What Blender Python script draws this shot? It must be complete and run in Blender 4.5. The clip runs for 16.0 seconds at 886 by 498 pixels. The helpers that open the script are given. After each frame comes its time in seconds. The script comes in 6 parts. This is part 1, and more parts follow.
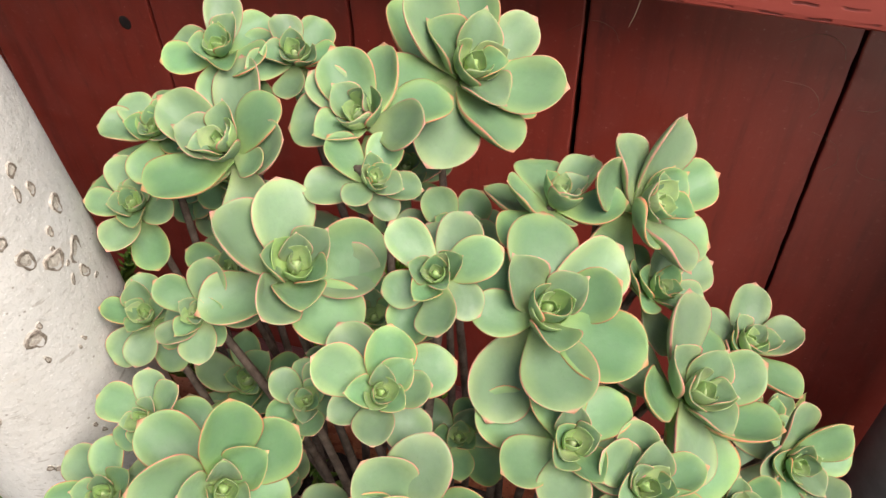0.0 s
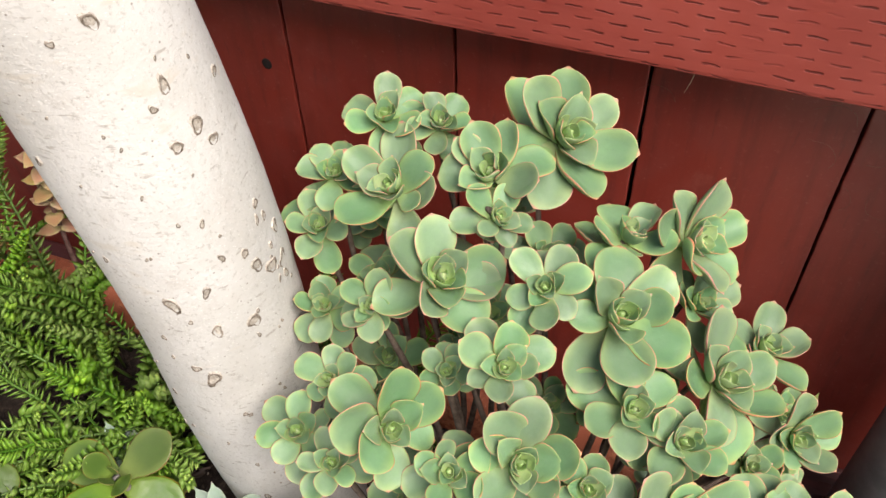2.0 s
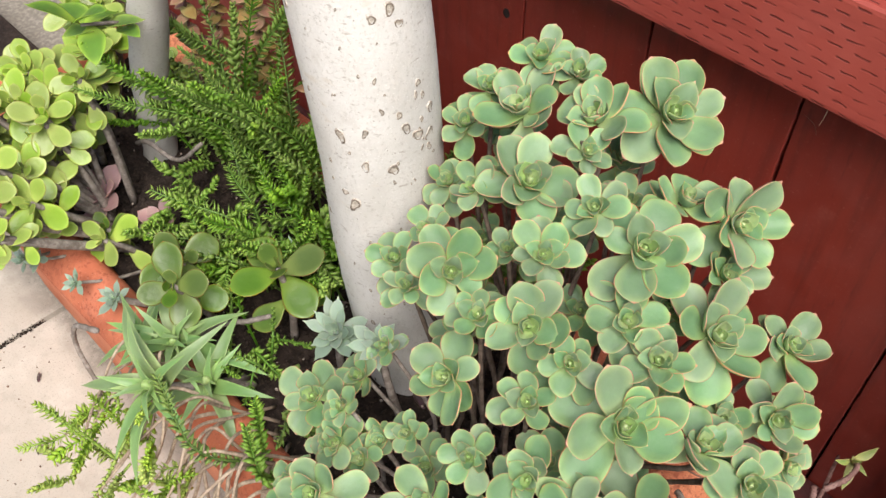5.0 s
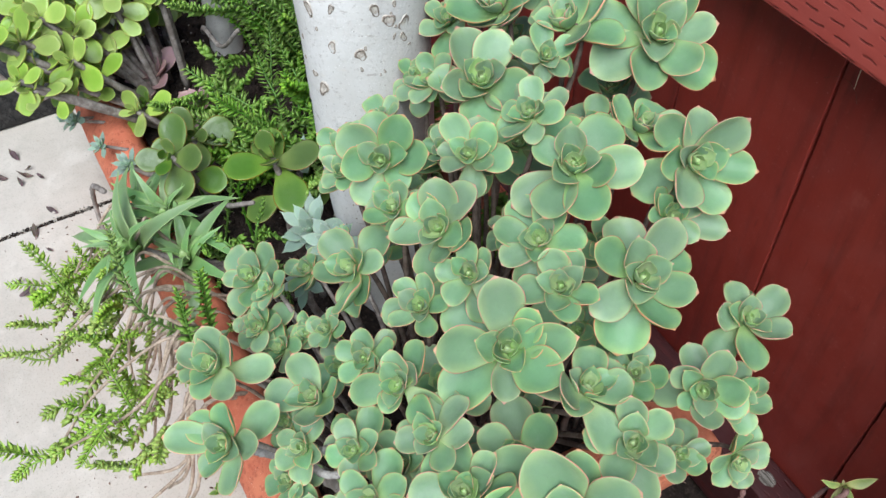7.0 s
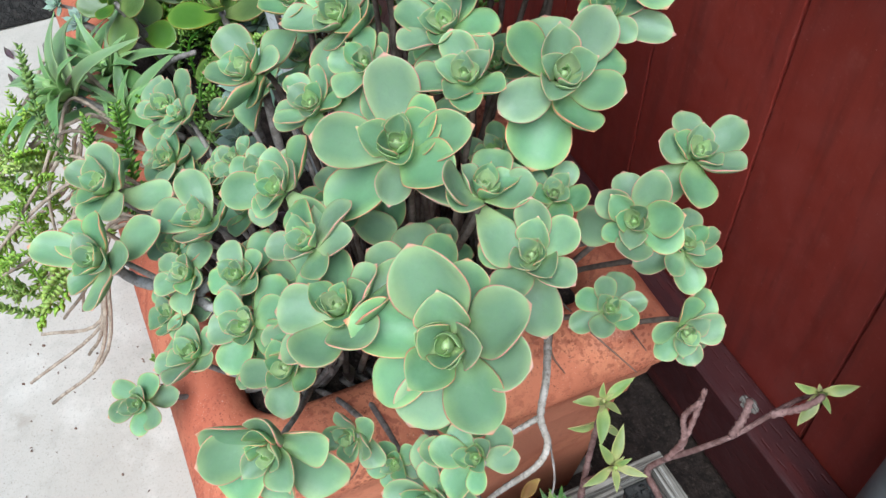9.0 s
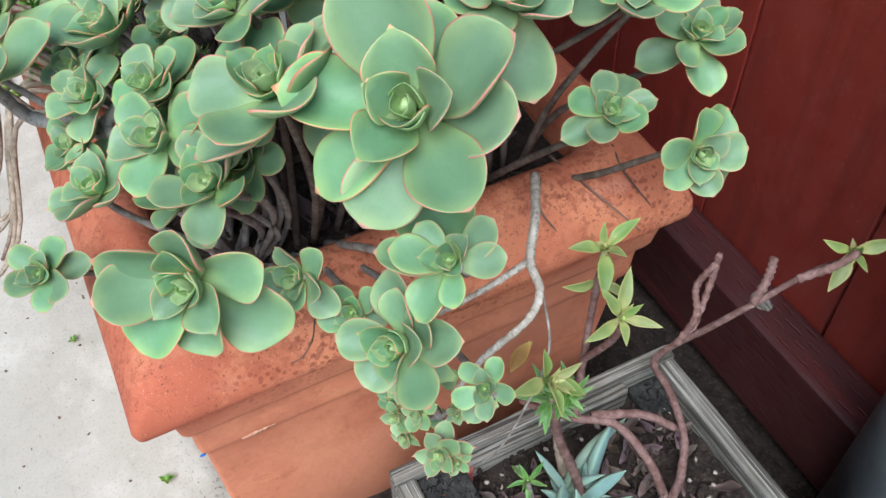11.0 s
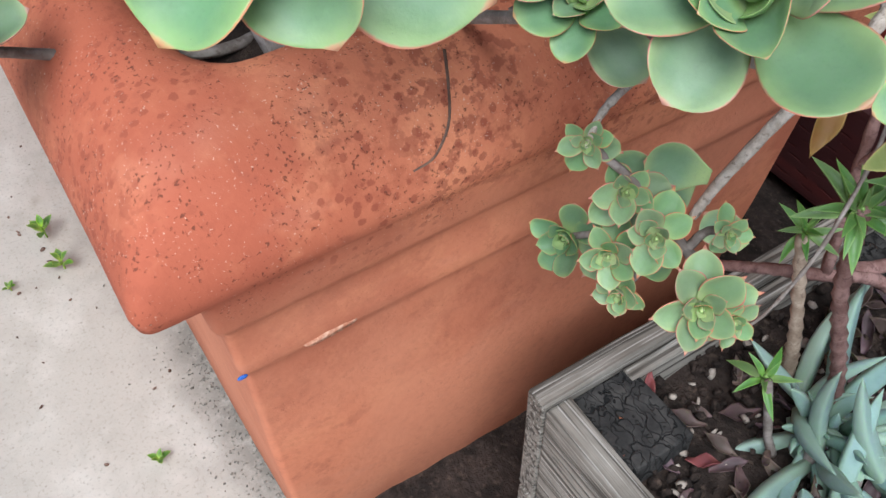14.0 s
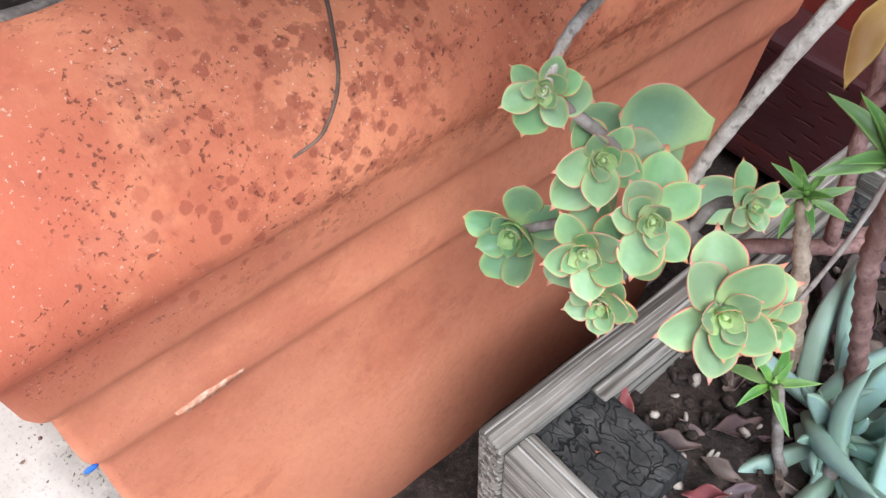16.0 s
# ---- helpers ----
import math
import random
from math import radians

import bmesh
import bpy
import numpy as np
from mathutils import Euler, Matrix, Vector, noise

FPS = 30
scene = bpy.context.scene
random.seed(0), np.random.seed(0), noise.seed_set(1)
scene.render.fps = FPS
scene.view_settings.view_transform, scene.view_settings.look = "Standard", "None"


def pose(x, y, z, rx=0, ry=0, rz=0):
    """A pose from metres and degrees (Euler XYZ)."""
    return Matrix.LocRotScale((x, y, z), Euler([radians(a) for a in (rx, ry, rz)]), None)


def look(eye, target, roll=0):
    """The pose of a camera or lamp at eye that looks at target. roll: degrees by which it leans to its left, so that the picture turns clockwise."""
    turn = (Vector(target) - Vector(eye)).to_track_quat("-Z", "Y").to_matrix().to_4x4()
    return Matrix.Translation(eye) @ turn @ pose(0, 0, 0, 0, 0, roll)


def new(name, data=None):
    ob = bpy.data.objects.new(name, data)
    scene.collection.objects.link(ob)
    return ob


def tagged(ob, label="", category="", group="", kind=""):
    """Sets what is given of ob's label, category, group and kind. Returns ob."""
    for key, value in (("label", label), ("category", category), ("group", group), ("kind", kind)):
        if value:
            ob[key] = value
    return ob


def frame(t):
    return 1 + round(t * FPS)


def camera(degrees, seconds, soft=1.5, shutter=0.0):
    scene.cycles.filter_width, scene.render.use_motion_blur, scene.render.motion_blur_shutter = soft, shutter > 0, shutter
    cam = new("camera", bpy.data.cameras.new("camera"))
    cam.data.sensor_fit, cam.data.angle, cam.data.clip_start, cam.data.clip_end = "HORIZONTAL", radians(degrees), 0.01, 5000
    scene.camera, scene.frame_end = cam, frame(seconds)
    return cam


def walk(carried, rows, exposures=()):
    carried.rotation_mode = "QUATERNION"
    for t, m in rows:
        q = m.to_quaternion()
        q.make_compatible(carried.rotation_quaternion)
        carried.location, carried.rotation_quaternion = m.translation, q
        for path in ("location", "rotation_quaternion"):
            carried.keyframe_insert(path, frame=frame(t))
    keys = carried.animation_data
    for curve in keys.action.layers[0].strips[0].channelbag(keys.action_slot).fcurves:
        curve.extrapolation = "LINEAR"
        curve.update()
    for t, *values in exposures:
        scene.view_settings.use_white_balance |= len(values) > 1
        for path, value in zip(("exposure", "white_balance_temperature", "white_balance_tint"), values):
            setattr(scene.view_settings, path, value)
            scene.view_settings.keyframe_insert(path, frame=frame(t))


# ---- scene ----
import functools

cam = camera(53.0, 16.0)
PATH = [
    (0, (0.052, -0.42, 0.781), (-0.366, 0.844, -0.712), -2.0),
    (0.5, (0.049, -0.435, 0.778), (-0.379, 0.827, -0.713), -1.7),
    (1, (0.051, -0.45, 0.799), (-0.39, 0.804, -0.696), -2.0),
    (1.5, (0.049, -0.47, 0.834), (-0.412, 0.777, -0.660), -2.2),
    (2, (0.045, -0.502, 0.882), (-0.448, 0.73, -0.614), -2.2),
    (2.5, (0.046, -0.535, 0.918), (-0.486, 0.683, -0.576), -2.3),
    (3, (0.058, -0.555, 0.946), (-0.479, 0.661, -0.549), -2.3),
    (3.5, (0.073, -0.573, 0.956), (-0.475, 0.639, -0.538), -2.1),
    (4, (0.102, -0.577, 0.963), (-0.539, 0.593, -0.527), -2.4),
    (4.5, (0.147, -0.578, 0.961), (-0.671, 0.483, -0.524), -1.9),
    (4.7, (0.168, -0.576, 0.953), (-0.717, 0.429, -0.532), -1.1),
    (6.8, (0.283, -0.473, 0.883), (-0.862, 0.181, -0.621), -1.0),
    (7, (0.294, -0.467, 0.875), (-0.868, 0.163, -0.625), -0.9),
    (7.5, (0.315, -0.45, 0.846), (-0.879, 0.128, -0.650), -0.9),
    (8, (0.323, -0.432, 0.820), (-0.885, 0.104, -0.680), -1.1),
    (8.5, (0.34, -0.423, 0.793), (-0.872, 0.102, -0.709), -1.1),
    (9, (0.355, -0.413, 0.763), (-0.851, 0.114, -0.743), -1.0),
    (9.2, (0.358, -0.41, 0.747), (-0.842, 0.122, -0.761), -0.8),
    (11.3, (0.364, -0.415, 0.615), (-0.832, 0.166, -0.878), -1.4),
    (11.5, (0.358, -0.418, 0.597), (-0.836, 0.168, -0.896), -1.2),
    (12, (0.337, -0.432, 0.551), (-0.852, 0.162, -0.944), -1.4),
    (12.5, (0.319, -0.443, 0.516), (-0.862, 0.165, -0.980), -1.3),
    (13, (0.304, -0.448, 0.490), (-0.872, 0.174, -1.004), -1.3),
    (13.5, (0.278, -0.454, 0.463), (-0.885, 0.192, -1.030), -1.5),
    (14, (0.262, -0.457, 0.445), (-0.872, 0.228, -1.053), -1.7),
    (14.5, (0.249, -0.457, 0.427), (-0.85, 0.283, -1.071), -1.7),
    (15, (0.237, -0.447, 0.416), (-0.827, 0.335, -1.086), -1.6),
    (15.5, (0.223, -0.443, 0.400), (-0.815, 0.374, -1.102), -1.4),
    (16, (0.22, -0.429, 0.391), (-0.804, 0.409, -1.108), -1.3),
]
EXPOSURE = [(0.0, 0.30, 6600.0, 11.0), (4.7, 0.28, 6500.0, 10.5), (6.8, 0.12, 5600.0, 5.5), (9.2, 0.20, 5250.0, 2.0), (11.3, 0.12, 5350.0, 1.5), (13.0, -0.03, 5450.0, 3.5), (14.0, 0.0, 5500.0, 6.5), (14.6, 0.15, 5500.0, 7.5), (15.2, 0.42, 5450.0, 7.5), (16.0, 0.55, 5400.0, 7.5)]
walk(cam, [(t, look(eye, target, roll)) for t, eye, target, roll in PATH], EXPOSURE)


# ---- world and light ----
world = bpy.data.worlds.new("sky")
scene.world = world
world.use_nodes = True
wn = world.node_tree
sky = wn.nodes.new("ShaderNodeTexSky")
sky.sky_type, sky.sun_disc = "NISHITA", False
SUN_ELEV, SUN_AZ = 56.0, 126.0
sky.sun_elevation, sky.sun_rotation = radians(SUN_ELEV), radians(SUN_AZ)
sky.dust_density, sky.air_density = 4.0, 1.0
wn.nodes["Background"].inputs["Strength"].default_value = 0.095
wn.links.new(sky.outputs[0], wn.nodes["Background"].inputs["Color"])
sun_data = bpy.data.lights.new("sun", "SUN")
sun_data.energy, sun_data.angle, sun_data.color = 4.2, radians(40), (1.0, 0.96, 0.89)
sun = new("sun", sun_data)
_az, _el = radians(SUN_AZ), radians(SUN_ELEV)
sun_way = Vector((math.sin(_az) * math.cos(_el), math.cos(_az) * math.cos(_el), math.sin(_el)))
sun.matrix_world = look(sun_way * 10, (0, 0, 0))


# ---- materials ----
class Mat:
    """A small node-graph builder round one Principled material."""

    def __init__(self, name, rough=0.6, metal=0.0, spec=0.5):
        self.m = bpy.data.materials.new(name)
        self.m.use_nodes = True
        self.t = self.m.node_tree
        self.b = self.t.nodes["Principled BSDF"]
        self.b.inputs["Roughness"].default_value = rough
        self.b.inputs["Metallic"].default_value = metal
        self.b.inputs["Specular IOR Level"].default_value = spec
        self.co = self.t.nodes.new("ShaderNodeTexCoord").outputs["Object"]

    def node(self, kind, **sets):
        n = self.t.nodes.new(kind)
        for k, v in sets.items():
            setattr(n, k, v)
        return n

    def link(self, a, b):
        self.t.links.new(a, b)

    def put(self, sock, value):
        if isinstance(value, (int, float)):
            sock.default_value = value
        elif isinstance(value, (tuple, list)):
            sock.default_value = (*value, 1.0) if len(value) == 3 and sock.type == "RGBA" else value
        else:
            self.link(value, sock)

    def world_co(self):
        return self.node("ShaderNodeNewGeometry").outputs["Position"]

    def noise(self, scale, detail=4.0, rough=0.55, co=None, stretch=None, dist=0.0):
        co = co or self.co
        if stretch:
            mp = self.node("ShaderNodeMapping")
            mp.inputs["Scale"].default_value = stretch
            self.link(co, mp.inputs["Vector"])
            co = mp.outputs[0]
        n = self.node("ShaderNodeTexNoise")
        n.inputs["Scale"].default_value, n.inputs["Detail"].default_value = scale, detail
        n.inputs["Roughness"].default_value, n.inputs["Distortion"].default_value = rough, dist
        self.link(co, n.inputs["Vector"])
        return n.outputs["Fac"]

    def voronoi(self, scale, feature="F1", co=None, rand=1.0, stretch=None, out="Distance"):
        co = co or self.co
        if stretch:
            mp = self.node("ShaderNodeMapping")
            mp.inputs["Scale"].default_value = stretch
            self.link(co, mp.inputs["Vector"])
            co = mp.outputs[0]
        n = self.node("ShaderNodeTexVoronoi", feature=feature)
        n.inputs["Scale"].default_value, n.inputs["Randomness"].default_value = scale, rand
        self.link(co, n.inputs["Vector"])
        return n.outputs[out]

    def noise_shift(self, co):
        mp = self.node("ShaderNodeMapping")
        mp.inputs["Location"].default_value = (3.1, 7.7, 1.3)
        self.link(co, mp.inputs["Vector"])
        return mp.outputs[0]

    def attr(self, name):
        return self.node("ShaderNodeAttribute", attribute_name=name).outputs["Fac"]

    def random(self):
        return self.node("ShaderNodeObjectInfo").outputs["Random"]

    def ramp(self, fac, lo, hi, a=0.0, b=1.0, smooth=True):
        n = self.node("ShaderNodeMapRange", interpolation_type="SMOOTHSTEP" if smooth else "LINEAR")
        for i, v in enumerate((fac, lo, hi, a, b)):
            self.put(n.inputs[i], v)
        return n.outputs[0]

    def mix(self, fac, a, b, blend="MIX"):
        n = self.node("ShaderNodeMix", data_type="RGBA", blend_type=blend)
        self.put(n.inputs[0], fac)
        self.put(n.inputs[6], a)
        self.put(n.inputs[7], b)
        return n.outputs[2]

    def math(self, op, a, b=0.0):
        n = self.node("ShaderNodeMath", operation=op)
        self.put(n.inputs[0], a)
        self.put(n.inputs[1], b)
        return n.outputs[0]

    def hsv(self, col, h=0.5, s=1.0, v=1.0):
        n = self.node("ShaderNodeHueSaturation")
        self.put(n.inputs["Hue"], h)
        self.put(n.inputs["Saturation"], s)
        self.put(n.inputs["Value"], v)
        self.put(n.inputs["Color"], col)
        return n.outputs[0]

    def bump(self, height, strength=0.5, dist=0.001):
        n = self.node("ShaderNodeBump")
        n.inputs["Strength"].default_value, n.inputs["Distance"].default_value = strength, dist
        self.link(height, n.inputs["Height"])
        old = self.b.inputs["Normal"].links
        if old:
            self.link(old[0].from_socket, n.inputs["Normal"])
        self.link(n.outputs[0], self.b.inputs["Normal"])

    def color(self, col):
        self.put(self.b.inputs["Base Color"], col)
        return self

    def rough(self, r):
        self.put(self.b.inputs["Roughness"], r)
        return self

    def sss(self, weight, radius, scale=0.004):
        self.b.inputs["Subsurface Weight"].default_value = weight
        self.b.inputs["Subsurface Radius"].default_value = radius
        self.b.inputs["Subsurface Scale"].default_value = scale
        return self


def mat_leaf(name, face, young, margin, margin_amt=0.8, hue_var=0.012, bloom=0.25, rough=0.5, edge=0.6, band=0.80):
    """Fleshy leaf: young heart, mottled face with a waxy bloom, pale translucent edge and a thin coloured margin."""
    m = Mat(name, rough=rough, spec=0.32)
    rim, along = m.attr("rim"), m.attr("along")
    r = m.random()
    base = m.mix(m.ramp(along, 0.05, 0.50), young, face)
    base = m.mix(m.ramp(m.noise(1.4, 2), 0.40, 0.70, 0, 0.45), base, tuple(c * 0.78 for c in face))
    base = m.mix(m.ramp(m.noise(3.0, 4, 0.65), 0.45, 0.78, 0, bloom), base, tuple(min(1, c * 1.2 + 0.05) for c in face))
    base = m.mix(m.ramp(m.noise(30, 3, 0.6), 0.50, 0.75, 0, 0.22), base, tuple(c * 0.72 for c in face))
    soft = m.math("ADD", rim, m.math("MULTIPLY", m.math("SUBTRACT", m.noise(4, 3), 0.5), 0.40))
    base = m.mix(m.ramp(soft, 0.0, 0.95, 0, edge), base, young)
    ragged = m.math("ADD", rim, m.math("MULTIPLY", m.math("SUBTRACT", m.noise(26, 2), 0.5), 0.14))
    blush = m.ramp(m.noise(1.1, 2), 0.35, 0.62, 0.45, 1.0)
    base = m.mix(m.math("MULTIPLY", m.ramp(ragged, band, band + 0.15, 0, margin_amt), blush), base, margin)
    spots = m.ramp(m.voronoi(15), 0.03, 0.07, 0.3, 0.0)
    base = m.mix(spots, base, tuple(c * 0.4 for c in face))
    base = m.hsv(base, h=m.ramp(r, 0, 1, 0.5 - hue_var, 0.5 + hue_var, False), s=m.ramp(r, 0, 1, 0.90, 1.12, False), v=m.ramp(m.math("FRACT", m.math("MULTIPLY", r, 7.31)), 0, 1, 0.80, 1.14, False))
    m.color(base).rough(m.ramp(m.noise(7, 3), 0.35, 0.7, rough * 0.92, rough * 1.15))
    m.bump(m.noise(3, 2), 0.05, 0.02)
    m.bump(m.noise(60, 3), 0.05, 0.004)
    m.sss(0.15, (0.3, 0.6, 0.15), 0.003)
    return m.m


M_AEON = mat_leaf("aeonium_leaf", (0.172, 0.282, 0.150), (0.36, 0.465, 0.185), (0.66, 0.23, 0.17), 1.0, bloom=0.42, rough=0.46, edge=0.60, band=0.83)
M_PALE = mat_leaf("grey_rosette_leaf", (0.235, 0.315, 0.245), (0.30, 0.38, 0.27), (0.45, 0.33, 0.25), 0.3)
M_JADE_PALE = mat_leaf("pale_jade_leaf", (0.23, 0.33, 0.06), (0.38, 0.47, 0.11), (0.42, 0.16, 0.05), 0.5, bloom=0.15, rough=0.3)
M_JADE = mat_leaf("jade_leaf", (0.078, 0.138, 0.026), (0.17, 0.24, 0.048), (0.36, 0.11, 0.035), 0.6, bloom=0.1, rough=0.3)
M_FERN = mat_leaf("stonecrop_leaf", (0.100, 0.200, 0.032), (0.35, 0.50, 0.072), (0.40, 0.5, 0.08), 0.1, bloom=0.1, rough=0.45)
M_TRAIL = mat_leaf("trailing_leaf", (0.23, 0.345, 0.060), (0.50, 0.58, 0.11), (0.40, 0.5, 0.08), 0.1, bloom=0.1, rough=0.45)
M_ALOE = mat_leaf("aloe_leaf", (0.165, 0.275, 0.105), (0.28, 0.39, 0.14), (0.36, 0.42, 0.20), 0.4, bloom=0.15, rough=0.4)
M_CHALK = mat_leaf("blue_chalk_leaf", (0.25, 0.36, 0.325), (0.27, 0.37, 0.27), (0.40, 0.46, 0.40), 0.15, hue_var=0.02, bloom=0.6)
M_POINT = mat_leaf("pointed_leaf", (0.19, 0.245, 0.075), (0.40, 0.41, 0.14), (0.45, 0.20, 0.09), 0.6, hue_var=0.04)
M_SPIKE = mat_leaf("spiky_leaf", (0.105, 0.205, 0.055), (0.22, 0.35, 0.09), (0.26, 0.30, 0.12), 0.4, bloom=0.15, rough=0.42)
M_ORANGE = mat_leaf("stacked_leaf", (0.50, 0.285, 0.145), (0.50, 0.42, 0.20), (0.50, 0.22, 0.13), 0.5, hue_var=0.03)
M_PINK = mat_leaf("pink_leaf", (0.33, 0.20, 0.20), (0.36, 0.26, 0.24), (0.40, 0.12, 0.12), 0.5)
M_DRYLEAF = mat_leaf("dry_leaf", (0.070, 0.044, 0.042), (0.15, 0.095, 0.088), (0.1, 0.06, 0.05), 0.2, hue_var=0.05, bloom=0.2, rough=0.6)


M_DEAD = mat_leaf("dead_leaf", (0.20, 0.095, 0.035), (0.34, 0.20, 0.07), (0.12, 0.05, 0.03), 0.6, hue_var=0.02, bloom=0.3, rough=0.6)


M_HUSK = mat_leaf("dry_husk", (0.17, 0.045, 0.032), (0.24, 0.075, 0.05), (0.10, 0.03, 0.02), 0.4, hue_var=0.02, bloom=0.3, rough=0.6)


def mat_terracotta():
    m = Mat("terracotta", rough=0.82, spec=0.15)
    co = m.world_co()
    big = m.noise(9, 4, 0.6, co)
    col = m.mix(m.ramp(big, 0.36, 0.64), (0.47, 0.140, 0.075), (0.66, 0.235, 0.125))
    col = m.mix(m.ramp(m.noise(26, 5, 0.7, co), 0.47, 0.66, 0, 0.65), col, (0.74, 0.30, 0.155))
    col = m.mix(m.ramp(m.noise(70, 5, 0.7, co), 0.52, 0.68, 0, 0.55), col, (0.37, 0.105, 0.058))
    col = m.mix(m.ramp(m.noise(14, 3, 0.6, co, (1, 1, 2.2)), 0.56, 0.74, 0, 0.45), col, (0.62, 0.30, 0.21))
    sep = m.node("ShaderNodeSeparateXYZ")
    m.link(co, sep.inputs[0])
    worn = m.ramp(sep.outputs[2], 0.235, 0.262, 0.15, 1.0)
    # dusty, paler clay in patches, which also paints light on the body and band
    dusty_lit = m.math("MULTIPLY", m.ramp(m.noise(11, 4, 0.6, co), 0.34, 0.60, 0.25, 0.75), m.ramp(sep.outputs[2], 0.240, 0.262, 1.0, 0.0))
    col = m.mix(dusty_lit, col, (0.70, 0.285, 0.165))
    # redder, weathered clay at the exposed end of the rim
    end = m.ramp(m.math("ADD", sep.outputs[1], m.math("MULTIPLY", m.noise(22, 4, 0.6, co), 0.06)), -0.392, -0.366, 1, 0)
    col = m.mix(m.math("MULTIPLY", m.math("MULTIPLY", end, 0.55), worn), col, (0.40, 0.105, 0.060))
    # damp-looking drops and blotches in patches on the rolled rim
    patch = m.ramp(m.noise(17, 3, 0.5, co), 0.42, 0.58)
    drops = m.ramp(m.math("ADD", m.voronoi(230, "F1", co=co), m.math("MULTIPLY", m.noise(300, 4, 0.7, co), 0.8)), 0.66, 0.76, 1, 0)
    col = m.mix(m.math("MULTIPLY", m.math("MULTIPLY", m.math("MULTIPLY", drops, patch), 0.66), worn), col, (0.29, 0.078, 0.046))
    blot = m.math("MULTIPLY", m.ramp(m.noise(190, 3, 0.6, co), 0.52, 0.60), m.ramp(m.noise(13, 3, 0.5, co), 0.42, 0.60))
    col = m.mix(m.math("MULTIPLY", m.math("MULTIPLY", blot, 0.6), worn), col, (0.29, 0.080, 0.048))
    blot2 = m.math("MULTIPLY", m.ramp(m.noise(75, 4, 0.65, co), 0.58, 0.66), m.ramp(m.noise(8, 2, 0.5, co), 0.42, 0.60))
    col = m.mix(m.math("MULTIPLY", m.math("MULTIPLY", blot2, 0.5), worn), col, (0.28, 0.085, 0.055))
    pits = m.math("MULTIPLY", m.ramp(m.noise(750, 2, 0.6, co), 0.60, 0.69, 0, 0.75), m.ramp(m.noise(60, 2, 0.5, co), 0.42, 0.56))
    pits = m.math("MULTIPLY", pits, worn)
    col = m.mix(pits, col, (0.13, 0.045, 0.03))
    pale = m.math("MULTIPLY", m.ramp(m.noise(1000, 2, 0.6, m.noise_shift(co)), 0.655, 0.72), m.ramp(m.noise(40, 2, 0.5, co), 0.40, 0.55))
    col = m.mix(m.math("MULTIPLY", m.math("MULTIPLY", pale, 0.5), worn), col, (0.80, 0.58, 0.44))
    m.color(col)
    m.bump(m.noise(200, 5, 0.7, co), 0.32, 0.001)
    m.bump(m.math("MULTIPLY", pits, -1.0), 0.5, 0.0012)
    m.bump(m.noise(18, 3, 0.5, co), 0.25, 0.004)
    return m.m


def mat_redwood():
    m = Mat("red_painted_wood", rough=0.45, spec=0.75)
    co = m.world_co()
    col = m.mix(m.ramp(m.noise(5, 4, 0.6, co, (1, 1, 0.35)), 0.3, 0.7), (0.170, 0.021, 0.0145), (0.225, 0.033, 0.021))
    col = m.mix(m.ramp(m.noise(60, 4, 0.6, co, (1, 1, 0.08)), 0.45, 0.70, 0, 0.55), col, (0.105, 0.017, 0.012))
    col = m.mix(m.ramp(m.noise(30, 5, 0.7, co), 0.60, 0.78, 0, 0.35), col, (0.28, 0.09, 0.065))
    col = m.mix(m.ramp(m.noise(240, 4, 0.7, co), 0.56, 0.74, 0, 0.35), col, (0.30, 0.10, 0.075))
    col = m.mix(m.ramp(m.noise(170, 3, 0.6, co, (1, 1, 0.15)), 0.60, 0.72, 0, 0.45), col, (0.09, 0.014, 0.011))
    dust = m.ramp(m.voronoi(95, co=co), 0.02, 0.055, 0.6, 0)
    col = m.mix(dust, col, (0.42, 0.25, 0.2))
    col = m.hsv(col, v=m.ramp(m.random(), 0, 1, 0.9, 1.12, False))
    m.color(col).rough(m.ramp(m.noise(40, 3, 0.5, co), 0.3, 0.7, 0.34, 0.52))
    m.bump(m.noise(90, 4, 0.6, co, (1, 1, 0.06)), 0.25, 0.001)
    m.bump(m.noise(400, 2, 0.5, co), 0.1, 0.0006)
    return m.m


